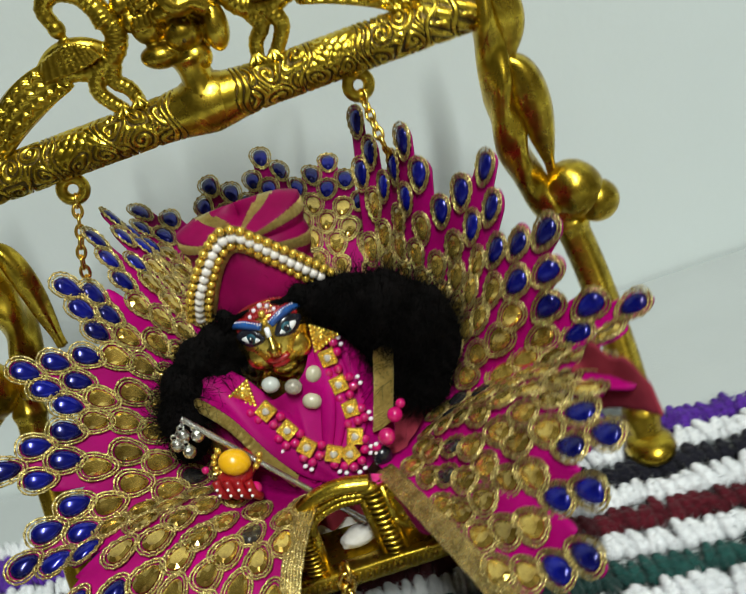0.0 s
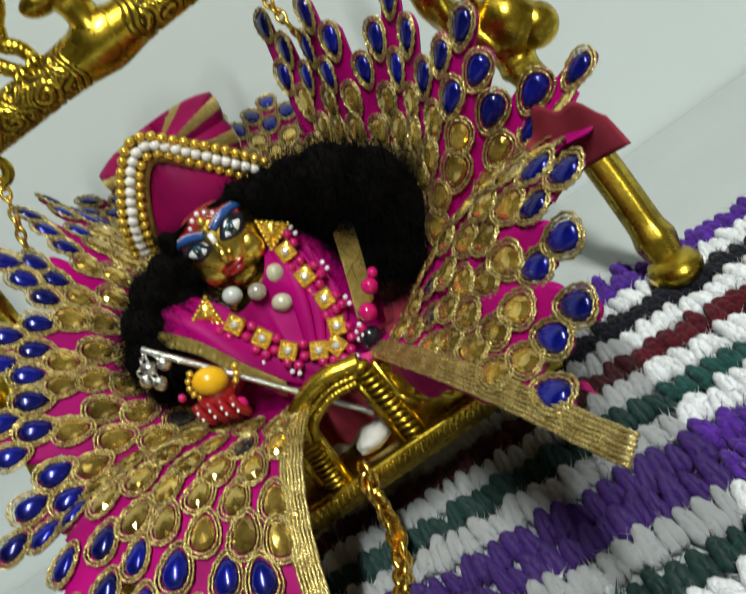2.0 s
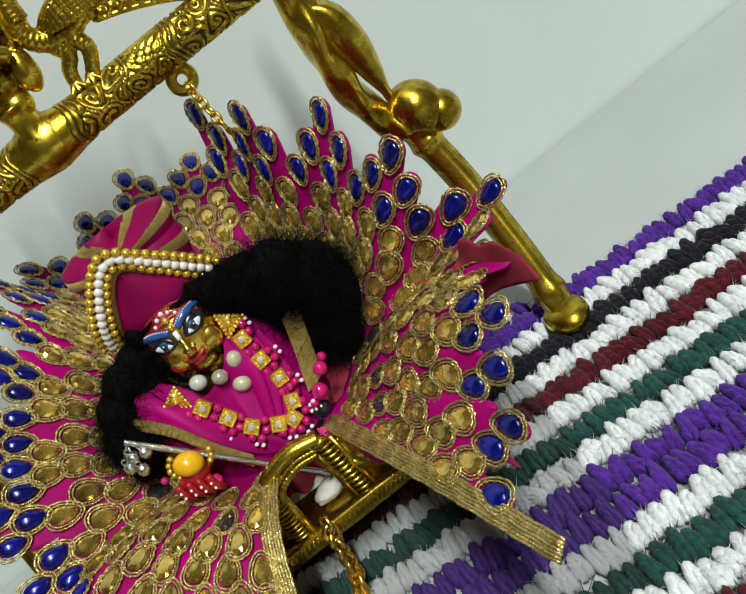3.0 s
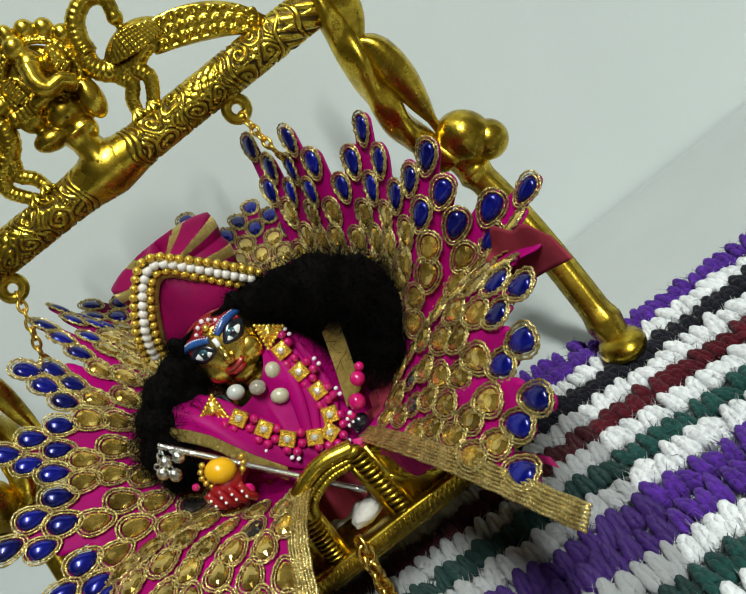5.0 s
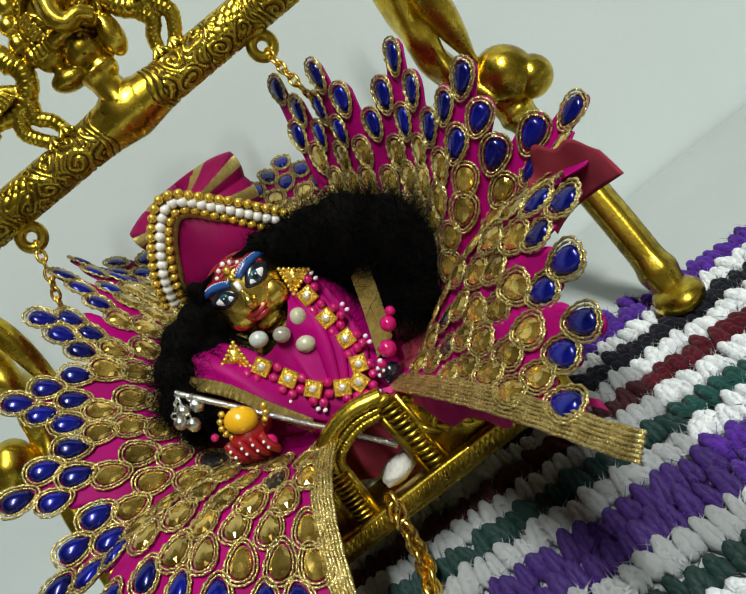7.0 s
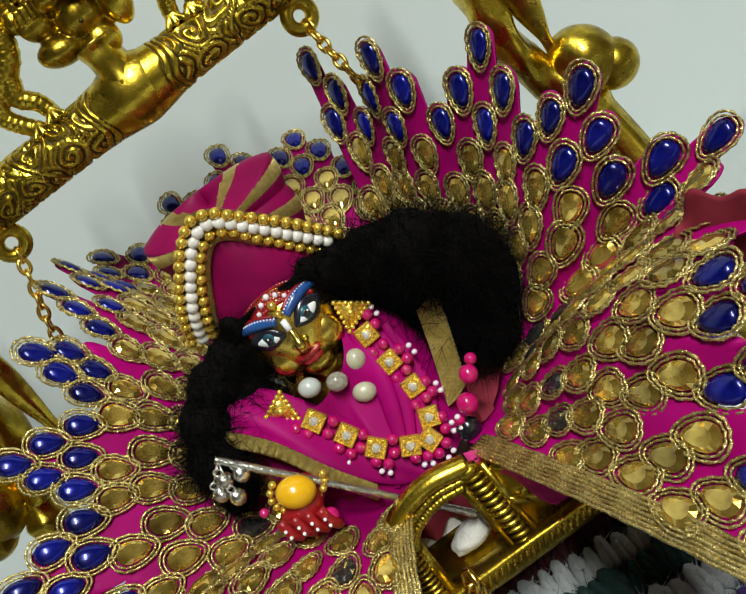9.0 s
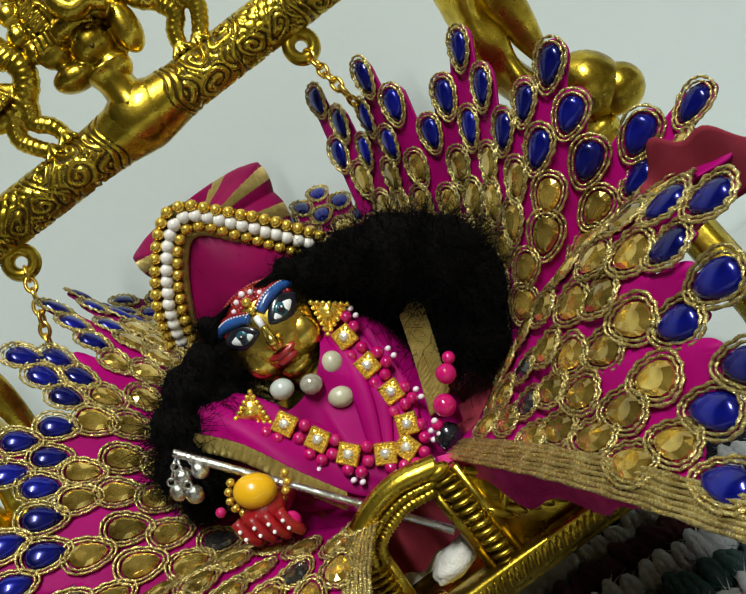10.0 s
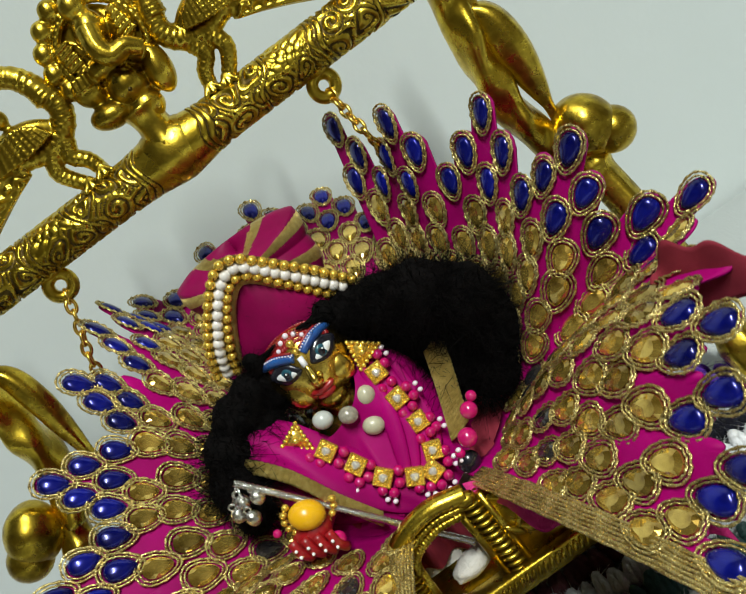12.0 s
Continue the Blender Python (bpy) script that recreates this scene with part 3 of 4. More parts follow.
s.tube(curve_points([(0.007, 0.214, 0.029), (0.007, 0.214, 0.045), (0.007, 0.25, 0.052), (0.007, 0.284, 0.045), (0.007, 0.284, 0.029)], 30), 0.0026, 10)
part("side_rail", s, BRASS, seat)

s = Shape()
s.sheet(lambda u, v: Vector((-0.108 + 0.112 * u, 0.230 + 0.050 * v,
                             0.0268 + 0.0065 * (math.sin(math.pi * u) * math.sin(math.pi * v)) ** 0.35 + 0.0008 * math.sin(u * 40) * math.sin(v * 23))), 40, 24)
thing("seat_cushion", "white cotton cushion lying in the brass seat", "cushion", data=s.mesh("seat_cushion", COTTON))
s = Shape()
s.ball((-0.0475, 0.2180, 0.0315), (0.0075, 0.0038, 0.0034), 0, Matrix.Rotation(radians(-14), 3, "Y"), 26, 16, lambda p: p * (1 + 0.16 * noise.noise(p * 2.3) + 0.05 * noise.noise(p * 7)))
thing("cotton_cloth", "crumpled white cotton cloth tucked behind the arch", "cloth", data=s.mesh("cotton_cloth", COTTON))
s = Shape()
s.sheet(lambda u, v: Vector((-0.075 + 0.036 * u, 0.2285 + 0.0025 * math.sin(u * 22), 0.030 + 0.036 * v)), 40, 8)
thing("inner_skirt", "deep maroon inner cloth behind the seat's arches", "cloth", data=s.mesh("inner_skirt", LINING))

chain("pull_chain", curve_points([(-0.0535, 0.2045, 0.0320), (-0.0545, 0.2025, 0.0270), (-0.0565, 0.2025, 0.0170), (-0.0590, 0.201, 0.0070), (-0.0615, 0.192, 0.0040),
                                  (-0.0640, 0.175, 0.0040), (-0.068, 0.15, 0.0040), (-0.075, 0.10, 0.0040)], 160), 0.0030, 0.0010, 0.0032,
      "heavy twisted brass pull chain hanging from the seat onto the mat", 0.8)

# ---- jewelled skirt ----
AX, AY = -0.045, 0.250
skirt = thing("skirt", "magenta skirt sewn with gold and blue gems, spread round the idol", "skirt", place=(AX, AY, 0.03))
# angle, reach and height of the tip of each scallop, from the front edge round by the back
TIPS = [(-111, 0.112, 0.025), (-122, 0.115, 0.042), (-134, 0.115, 0.058), (-151, 0.110, 0.074), (-159, 0.102, 0.099), (-170, 0.086, 0.120),
        (-186, 0.069, 0.134), (-206, 0.068, 0.140), (-222, 0.082, 0.139), (-236, 0.106, 0.129), (-253, 0.093, 0.129), (-267, 0.100, 0.131),
        (-281, 0.110, 0.118), (-296, 0.105, 0.100)]
FAN = [(52, 0.0670, 0.1435), (22.7, 0.0580, 0.1385), (-2.8, 0.0752, 0.1285), (-20.7, 0.0895, 0.1135), (-24.7, 0.1100, 0.0890), (-40, 0.1120, 0.0830), (-51, 0.1190, 0.0835),
       (-56, 0.1190, 0.0740), (-61, 0.1250, 0.0640), (-69.5, 0.1360, 0.0510)]


def ray_at(tips, u):
    """Angle, reach and height between the tips, smooth."""
    k = len(tips) - 1
    i = min(max(int(math.floor(u)), 0), k - 1)
    t = u - i
    a = tips[max(i - 1, 0)]
    b, c = tips[i], tips[i + 1]
    d = tips[min(i + 2, k)]
    if t < 0 or t > 1:
        return [p + (q - p) * t for p, q in zip(b, c)]
    return [0.5 * (2 * q + (r - p) * t + (2 * p - 5 * q + 4 * r - w) * t * t + (3 * q - p - 3 * r + w) * t ** 3) for p, q, r, w in zip(a, b, c, d)]


def inner(angle):
    """Where the skirt leaves the waist."""
    a = radians(angle)
    front = max(0.0, -math.sin(a))
    return 0.030 + 0.010 * front + 0.008 * max(0.0, math.cos(a)) * (1 - front), 0.058 + 0.010 * max(0.0, math.sin(a)) - 0.004 * front


def on_skirt(tips, u, v, lift=0.0, bulge=0.012):
    ang, reach, high = ray_at(tips, u)
    r0, z0 = inner(ang)
    a = radians(ang)
    r = r0 + (reach - r0) * v
    lift_most = min(1.0, max(0.0 if tips is FAN else 0.45, (0.082 - high) / 0.02))
    z = z0 + (high - z0) * math.copysign(abs(v) ** (1.0 + 0.25 * max(0.0, lift_most - 0.45)), v)
    z += bulge * math.sin(math.pi * min(v, 1.0)) * lift_most * (0.25 + 0.75 * min(1.0, max(0.0, (ang + 36) / 24)) if tips is FAN else 1.0)
    if tips is FAN:
        z += 0.008 * math.sin(math.pi * min(max(v, 0.0), 1.0)) * math.exp(-((ang + 43) / 10) ** 2)
    pleat = 0.0010 * math.sin(2 * math.pi * (u * 0.9 + 0.2)) * v
    return Vector((AX + r * math.cos(a), AY + r * math.sin(a), z + pleat + lift))


def frame_at(tips, u, v):
    """Across, inwards and out of the cloth at a place of it."""
    p = on_skirt(tips, u, v)
    du = on_skirt(tips, u + 0.03, v) - on_skirt(tips, u - 0.03, v)
    dv = on_skirt(tips, u, v + 0.02) - on_skirt(tips, u, v - 0.02)
    out = dv.cross(du).normalized()
    if out.dot(Vector((AX, AY - 0.03, 0.25)) - p) < 0:
        out = -out
    y = -dv.normalized()
    x = y.cross(out).normalized()
    return p, x, y, out


PITCH = 0.0094


def span(tips, u):
    """The cloth's length from the waist to the tip."""
    pts = [on_skirt(tips, u, q / 8) for q in range(9)]
    return sum((q - p).length for p, q in zip(pts, pts[1:]))


def columns(tips, u):
    """Gems to a scallop in one row."""
    return 3 if tips is TIPS and 2.5 < u < 7.5 else 2


def edge(tips, u):
    """The hem follows the round ends of the outer gems."""
    f, long, k = abs(u - round(u)), span(tips, u), columns(tips, u)
    best = 0.955 - (f * 2 * k * PITCH + 0.0010) / long
    for row in range(k + 1):
        d = (f - row * 0.5 / k) * k / 0.29
        if abs(d) < 1:
            best = max(best, 0.955 + (0.0056 * math.sqrt(1 - d * d) - row * PITCH) / long)
    return best


def cloth(tips, u0, u1, n, low):
    s = Shape()
    s.sheet(lambda a, b: on_skirt(tips, u0 + (u1 - u0) * a, low + b * (edge(tips, u0 + (u1 - u0) * a) - low)), n, 20)
    ob = part("cloth", s, [MAGENTA, LINING], skirt, "magenta satin with a maroon lining")
    thick = ob.modifiers.new("thickness", "SOLIDIFY")
    thick.thickness, thick.offset, thick.material_offset = 0.0007, 0.0, 0
    return ob


cloth(TIPS, -0.55, 13.3, 560, -0.4)
cloth(FAN, -0.12, 9.04, 380, -0.10)


def drop(t, w, h):
    """Outline of a pear-shaped gem; the point looks along +y."""
    a = 2 * math.pi * t
    return Vector((w * math.sin(a) * (1 - 0.17 * math.cos(a)), h * (math.cos(a) + 0.05 * math.cos(2 * a) - 0.02), 0))


def gem(w, h, tall):
    s = Shape()
    n = 14
    rings = [[drop(i / n, w, h) for i in range(n)],
             [drop(i / n, w * 0.96, h * 0.96) + Vector((0, 0, tall * 0.45)) for i in range(n)],
             [drop((i + 0.5) / n, w * 0.62, h * 0.66) + Vector((0, 0, tall * 0.9)) for i in range(n)]]
    verts = [p for rg in rings for p in rg] + [Vector((0, 0, tall))]
    faces = []
    for i in range(n):
        k = (i + 1) % n
        faces.append((i, k, n + k, n + i))
        faces += [(n + i, n + k, 2 * n + i), (n + k, 2 * n + k, 2 * n + i)]
        faces.append((2 * n + i, 2 * n + k, 3 * n))
    s.add(verts, faces)
    return s


def braid_loops(w, h):
    s = Shape()
    for grow, r in ((1.16, 0.00028), (1.47, 0.00033)):
        n = 44
        s.tube([drop(i / n, w * grow, h * (1 + (grow - 1) * 0.72)) + Vector((0, 0, 0.0006 + 0.00025 * math.sin(i * 2.1))) for i in range(n)],
               lambda t, a: r * (1 + 0.35 * math.sin(t * 44 * 1.57 + 2 * a)), 6, 0, True)
    return s


BLUE_GEM = gem(0.0028, 0.0044, 0.0017).mesh("gemstone", BLUE)
GOLD_GEM = gem(0.0028, 0.0043, 0.0016).mesh("gemstone", AMBER, False)
DARK_GEM = gem(0.0028, 0.0043, 0.0016).mesh("gemstone", SMOKE, False)
LOOPS = braid_loops(0.0028, 0.0045).mesh("braid", BRAID)


SET = []


def set_gem(tips, u, v, data, size=1.0, apart=0.0066):
    p, x, y, out = frame_at(tips, u, v)
    if any(t is tips and (q - p).length < apart for t, q in SET):
        return
    SET.append((tips, p))
    tip = rnd.uniform(-0.12, 0.12)
    x, y = x * math.cos(tip) + y * math.sin(tip), y * math.cos(tip) - x * math.sin(tip)
    m = Matrix((x, y, out)).transposed().to_4x4()
    m.translation = p + out * 0.0006
    ob = part("gemstone", data, None, skirt)
    k = size * rnd.uniform(0.96, 1.08)
    ob.matrix_basis = m @ Matrix.Diagonal((k, k, k, 1))
    loop = new("braid", LOOPS)
    loop.parent = ob


def gems(tips, lo, hi):
    """Rows that stand between one another: one gem on each scallop's tip, two below, and so on, blue; then even rows of gold down to the waist."""
    def place(u, q):
        v = 0.955 - q * PITCH / span(tips, u)
        if v < (0.05 if tips is TIPS else 0.0) or (tips is FAN and 4.35 < u < 5.7 and v > 0.86):
            return
        blue = q < (3 if tips is TIPS or u < 4.2 else 0 if u < 5.7 else 2)
        inside = DARK_GEM if v < 0.3 and rnd.random() < 0.25 else GOLD_GEM
        set_gem(tips, u, v + rnd.uniform(-0.006, 0.006), BLUE_GEM if blue else inside, 1.0 if v > 0.35 else 0.9, 0.0072)

    for q in range(4):
        for k in range(int(math.floor(lo)), int(math.ceil(hi)) + 1):
            wide = columns(tips, k)
            for off in range(-wide, wide):
                # every other half column, and only inside the scallop near its tip
                u = k + off * 0.5 / wide + rnd.uniform(-0.02, 0.02)
                if (off - q) % 2 == 0 and abs(off) <= q and lo <= u <= hi:
                    place(u, q)
    for q in range(3, 15):
        u, gap, last = lo + 0.05, 0.0099 * rnd.random(), None
        while u < hi - 0.02:
            p = on_skirt(tips, u, 0.955 - q * PITCH / span(tips, u))
            gap += (p - last).length if last else 0
            last = p
            if gap > 0.0099:
                gap -= 0.0099
                if q > columns(tips, u):
                    place(u, q)
            u += 0.01


gems(TIPS, -0.42, 13.2)
gems(FAN, -0.05, 8.86)


def hem_band(tips, u, name="hem_braid"):
    """The corded edge of the skirt's front opening."""
    for j in range(7):
        s, pts = Shape(), []
        for i in range(60):
            v = -0.02 + 1.10 * i / 59
            p, x, y, out = frame_at(tips, u, v)
            pts.append(p + x * (j - 3) * 0.00088 + out * (0.0008 + 0.0002 * (j % 2)))
        s.tube(pts, lambda t, a: 0.00050 * (1 + 0.25 * math.sin(t * 300 + 2 * a)), 7)
        part(name, s, BRAID, skirt, "twisted gold cord along the open edge")


hem_band(TIPS, -0.50)
hem_band(FAN, 8.98)

s = Shape()


def under(u, v):
    a = radians(-58 + 300 * u)
    return Vector((AX + 0.066 * v * math.cos(a), AY + 0.066 * v * math.sin(a), 0.052 + 0.001 * math.sin(60 * u)))


s.sheet(under, 60, 6)
part("underskirt", s, LINING, skirt, "dark maroon underskirt")
# folded lining between the back and the flap, and the net petticoat under the flap
s = Shape()
s.sheet(lambda u, v: Vector((0.0265 + 0.0165 * u, 0.1870 - 0.016 * u + 0.004 * math.sin(4 * u) + 0.005 * v,
                             0.0690 + 0.008 * u + (0.0040 + 0.0120 * math.sin(math.pi * (0.12 + 0.8 * u)) * (1 + 0.15 * math.sin(17 * u))) * v)), 30, 12)
ob = part("folded_lining", s, LINING, skirt, "turned-back maroon lining of the skirt")
ob.modifiers.new("thickness", "SOLIDIFY").thickness = 0.0006
s = Shape()
s.sheet(lambda u, v: Vector((-0.036 + 0.045 * u + 0.001 * math.sin(18 * u), 0.2125 - 0.045 * u + 0.002 * math.sin(22 * u) - 0.003 * v,
                             0.0565 - 0.020 * u - (0.003 + 0.0075 * math.sin(math.pi * min(1, u * 1.2)) + 0.0012 * math.sin(31 * u)) * v)), 50, 8)
ob = part("petticoat", s, NET, skirt, "crumpled pink net petticoat")
ob.modifiers.new("thickness", "SOLIDIFY").thickness = 0.0003

# ---- the idol, one plain mesh ----
HX, HY, HZ = -0.0520, 0.2475, 0.0985
s = Shape()


def head_form(p):
    q = p.copy()
    if p.y < 0:
        q.x *= 1 - 0.10 * max(0, -p.z)
        q.y *= 0.92 + 0.10 * math.exp(-((p.z + 0.45) / 0.3) ** 2 - (p.x / 0.5) ** 2)
    return q


s.ball((HX, HY, HZ), (0.0138, 0.0142, 0.0155), 0, None, 40, 26, head_form)


def on_face(x, z, lift=0.0):
    k = 1 - (x / 0.0138) ** 2 - (z / 0.0155) ** 2
    f = 0.92 + 0.10 * math.exp(-((z / 0.0155 + 0.45) / 0.3) ** 2 - (x / 0.0069) ** 2)
    return Vector((HX + x, HY - 0.0142 * f * math.sqrt(max(k, 0.02)) - lift, HZ + z))


s.tube(curve_points([on_face(0, 0.0048, -0.0004), on_face(0, 0.0018, 0.0006), on_face(0, -0.0008, 0.0024), on_face(0, -0.0022, 0.0008)], 14),
       lambda t, a: 0.0008 + 0.0012 * t ** 1.5, 12)
for e in (-1, 1):
    s.ball(on_face(e * 0.0016, -0.0014, 0.0004), (0.0010, 0.0010, 0.0008), 0, None, 12, 8)
    s.ball(on_face(e * 0.0058, -0.0046, -0.0026), (0.0050, 0.0030, 0.0050), 0, None, 18, 12)
    tilt = Matrix.Rotation(e * radians(-12), 3, "Y") @ Matrix.Rotation(e * radians(24), 3, "Z")
    c = on_face(e * 0.0062, 0.0034, -0.0007)
    almond = lambda p: Vector((p.x, p.y, p.z * (1 - 0.45 * p.x * p.x)))
    s.ball(c, (0.0053, 0.0014, 0.0034), 2, tilt, 26, 12, almond)
    s.ball(c + Vector((e * -0.0001, -0.0005, -0.0001)), (0.0038, 0.0013, 0.0019), 1, tilt, 26, 12, almond)
    s.ball(c + Vector((e * -0.0003, -0.0013, 0.0001)), (0.0019, 0.0007, 0.0019), 3, tilt, 18, 10)
    s.ball(c + Vector((e * -0.0003, -0.0019, 0.0001)), (0.0010, 0.0003, 0.0011), 2, tilt, 14, 8)
    s.ball(c + Vector((0.0003, -0.0021, 0.0007)), 0.0003, 1, None, 8, 5)
    brow = [on_face(e * (0.0014 + 0.0102 * i / 14), 0.0055 + 0.0024 * math.sin(math.pi * (0.10 + 0.72 * i / 14)), 0.0001) for i in range(15)]
    s.tube(brow, lambda t, a: 0.0017 * (1 - 0.5 * abs(t - 0.45)), 10, 4)
    s.tube([p + Vector((0, 0.0002, 0.0016)) for p in brow], lambda t, a: 0.0005, 8, 5)
    for p in spaced(brow, 0.0009):
        s.ball(p + Vector((0, -0.0009, 0.0013)), 0.00030, 7, None, 8, 5)
s.ball(on_face(0, -0.0053, 0.0002), (0.0039, 0.0013, 0.0012), 9, None, 18, 8, lambda p: Vector((p.x, p.y, p.z + 0.6 * p.x * p.x)))
s.ball(on_face(0, -0.0068, 0.0003), (0.0030, 0.0014, 0.0014), 9, None, 16, 8)
s.ball(on_face(0.0, -0.0104, -0.0016), (0.0048, 0.0032, 0.0034), 0, None, 18, 12)
for i in range(24):
    f = (i + 0.5) / 24 * 2 - 1
    for j in range(5):
        s.ball(on_face(0.0098 * f, 0.0094 + 0.0011 * j - 0.0040 * f * f, -0.0004), (0.0009, 0.0007, 0.0009), 5, None, 8, 5)
for x, z, r, slot in ((-0.0040, 0.0098, 0.0007, 7), (0.0040, 0.0098, 0.0007, 7), (-0.0062, 0.0088, 0.0005, 7), (0.0062, 0.0088, 0.0005, 7), (0, 0.0075, 0.0011, 6), (0, 0.0098, 0.0013, 6), (0, 0.0052, 0.0008, 1), (-0.0022, 0.0112, 0.0008, 7), (0.0022, 0.0112, 0.0008, 7),
                      (0, 0.0120, 0.0009, 7), (-0.0064, -0.0098, 0.0009, 5)):
    s.ball(on_face(x, z, 0.0004), r, slot, None, 10, 7)
s.tube([on_face(0, 0.0030, 0.0008), on_face(0, 0.0058, 0.0004)], 0.0009, 10, 1)
s.tube([(HX, HY + 0.001, 0.088), (HX + 0.001, 0.2495, 0.074)], 0.008, 16)
s.ball((HX + 0.001, 0.252, 0.066), (0.020, 0.016, 0.020), 0, None, 24, 14)
# the closed palm at the flute
s.ball((-0.0755, 0.2155, 0.0690), (0.0068, 0.0050, 0.0048), 8, Matrix.Rotation(radians(-25), 3, "Y"), 20, 12)
s.tube([(-0.0755, 0.2165, 0.068), (-0.066, 0.230, 0.070)], 0.0038, 12, 8)
for i in range(4):
    s.tube(curve_points([(-0.0800 + 0.0030 * i, 0.2108, 0.0727 - 0.0012 * i), (-0.0796 + 0.0030 * i, 0.2098, 0.0690 - 0.0012 * i), (-0.0788 + 0.0030 * i, 0.2118, 0.0655 - 0.0012 * i)], 8), 0.0014, 8, 8)
    for j in range(2):
        s.ball((-0.0799 + 0.0030 * i, 0.2083, 0.0710 - 0.0012 * i - 0.0022 * j), 0.0005, 1, None, 8, 5)
s.ball((-0.0315, 0.2205, 0.0560), (0.0034, 0.0028, 0.0034), 2, None, 14, 9)
thing("idol", "small brass idol with painted blue-lidded eyes and red lips", "statue",
      data=s.mesh("idol", [FACE_BRASS, WHITE, BLACK, IRIS, LID, RED, GOLD_BEAD, SEED, RED, LIPS]))

# ---- wool wig ----
LOCKS = [(-0.034, 0.2475, 0.1035, 0.0070), (-0.025, 0.2455, 0.0990, 0.0092), (-0.016, 0.2445, 0.0940, 0.0118), (-0.008, 0.2440, 0.0860, 0.0125),
         (-0.006, 0.2430, 0.0765, 0.0115), (-0.011, 0.2410, 0.0660, 0.0095), (-0.018, 0.2440, 0.0700, 0.0090), (-0.071, 0.2450, 0.1015, 0.0060), (-0.078, 0.2420, 0.0985, 0.0075),
         (-0.0845, 0.2390, 0.0925, 0.0084), (-0.0885, 0.2340, 0.0850, 0.0078), (-0.0885, 0.2295, 0.0770, 0.0058), (-0.052, 0.2600, 0.1000, 0.0180), (-0.0675, 0.2475, 0.0970, 0.0065),
         (-0.037, 0.2500, 0.0990, 0.0070), (-0.076, 0.2440, 0.0900, 0.0085),
         (-0.0375, 0.2440, 0.1045, 0.0042), (-0.0662, 0.2445, 0.1020, 0.0042), (-0.0245, 0.2530, 0.0860, 0.0110), (-0.0200, 0.2520, 0.0760, 0.0100), (-0.0640, 0.2440, 0.1085, 0.0036), (-0.0405, 0.2435, 0.1085, 0.0036)]
wig = thing("wig", "fluffy black wool wig hanging on both sides of the idol's face", "wig", place=(HX, 0.26, 0.10))
s = Shape()
for x, y, z, r in LOCKS:
    s.ball((x, y, z), r, 0, None, 22, 14, lambda p: p * (1 + 0.10 * noise.noise(p * 3 + Vector((x, y, z)) * 300)))
wool = part("wool", s, HAIR, wig)
melt = wool.modifiers.new("melt", "REMESH")
melt.mode, melt.voxel_size = "VOXEL", 0.0009
s = Shape()
for x, y, z, r in LOCKS:
    for _ in range(int(40 + r * r * 1.0e7)):
        d = Vector((rnd.gauss(0, 1), rnd.gauss(0, 1) - 0.5, rnd.gauss(0, 1))).normalized()
        p = Vector((x, y, z)) + d * r * 0.96
        q = (d * 0.5 + Vector((rnd.gauss(0, 0.8), rnd.gauss(0, 0.5), rnd.gauss(0, 0.8) - 0.2))).normalized()
        size = rnd.uniform(0.0024, 0.0085) * (1 if r > 0.0075 else 0.45) * (1.6 if rnd.random() < 0.12 else 1)
        bend = Vector((rnd.gauss(0, 1), rnd.gauss(0, 1), rnd.gauss(0, 1))) * size * 0.4
        s.tube([p, p + q * size * 0.5 + bend * 0.5, p + q * size + d * size * 0.1 - bend * 0.3], lambda t, a: 0.00012 * (1 - 0.7 * t), 3, cap=False)
for side in (-1, 1):
    for k in range(260):
        f = rnd.random()
        p = on_face(side * (0.0035 + 0.0095 * f), 0.0118 - 0.0075 * f * f, 0.0003 + 0.0010 * rnd.random())
        s.tube([p, p + Vector((side * 0.003, -0.0004, -0.0016 * rnd.random())), p + Vector((side * 0.006, 0.002, -0.0040 * rnd.random()))], lambda t, a: 0.00022 * (1 - 0.5 * t), 3, cap=False)
tagged(part("loose_wool", s, HAIR, wig), kind="stuff")

# ---- turban ----
turban = thing("turban", "pleated magenta turban with gold stripes and a band of pearls", "turban", place=(HX, 0.255, 0.108))
TX, TY = -0.0512, 0.2570


def fold(dx, z):
    """The wound folds spread from the brow's peak to both sides."""
    return math.degrees(math.atan2(z - 0.1290, abs(dx) + 0.004)) / 25 + 0.28


def crown(u, v):
    a = 2 * math.pi * u
    grow = 0.0165 + 0.0040 * math.sin(min(v, 1) * 1.7) if v < 0.8 else 0.0205 * (1 - ((v - 0.8) / 0.2) ** 1.6 * 0.999)
    top = 0.0272 - 0.0045 * math.sin(a) ** 2 * (1 if math.sin(a) < 0 else 0.6)
    z = 0.1075 + top * min(v / 0.8, 1) + 0.0035 * math.sin(math.pi / 2 * max(0, v - 0.8) / 0.2)
    pleat = 0.0012 * abs(math.sin(math.pi * fold(grow * math.cos(a), z))) * (1 - max(0, v - 0.8) / 0.2)
    return Vector((TX + (grow + pleat) * math.cos(a), TY + (grow * 0.66 + pleat) * math.sin(a) + 0.005 * v, z))


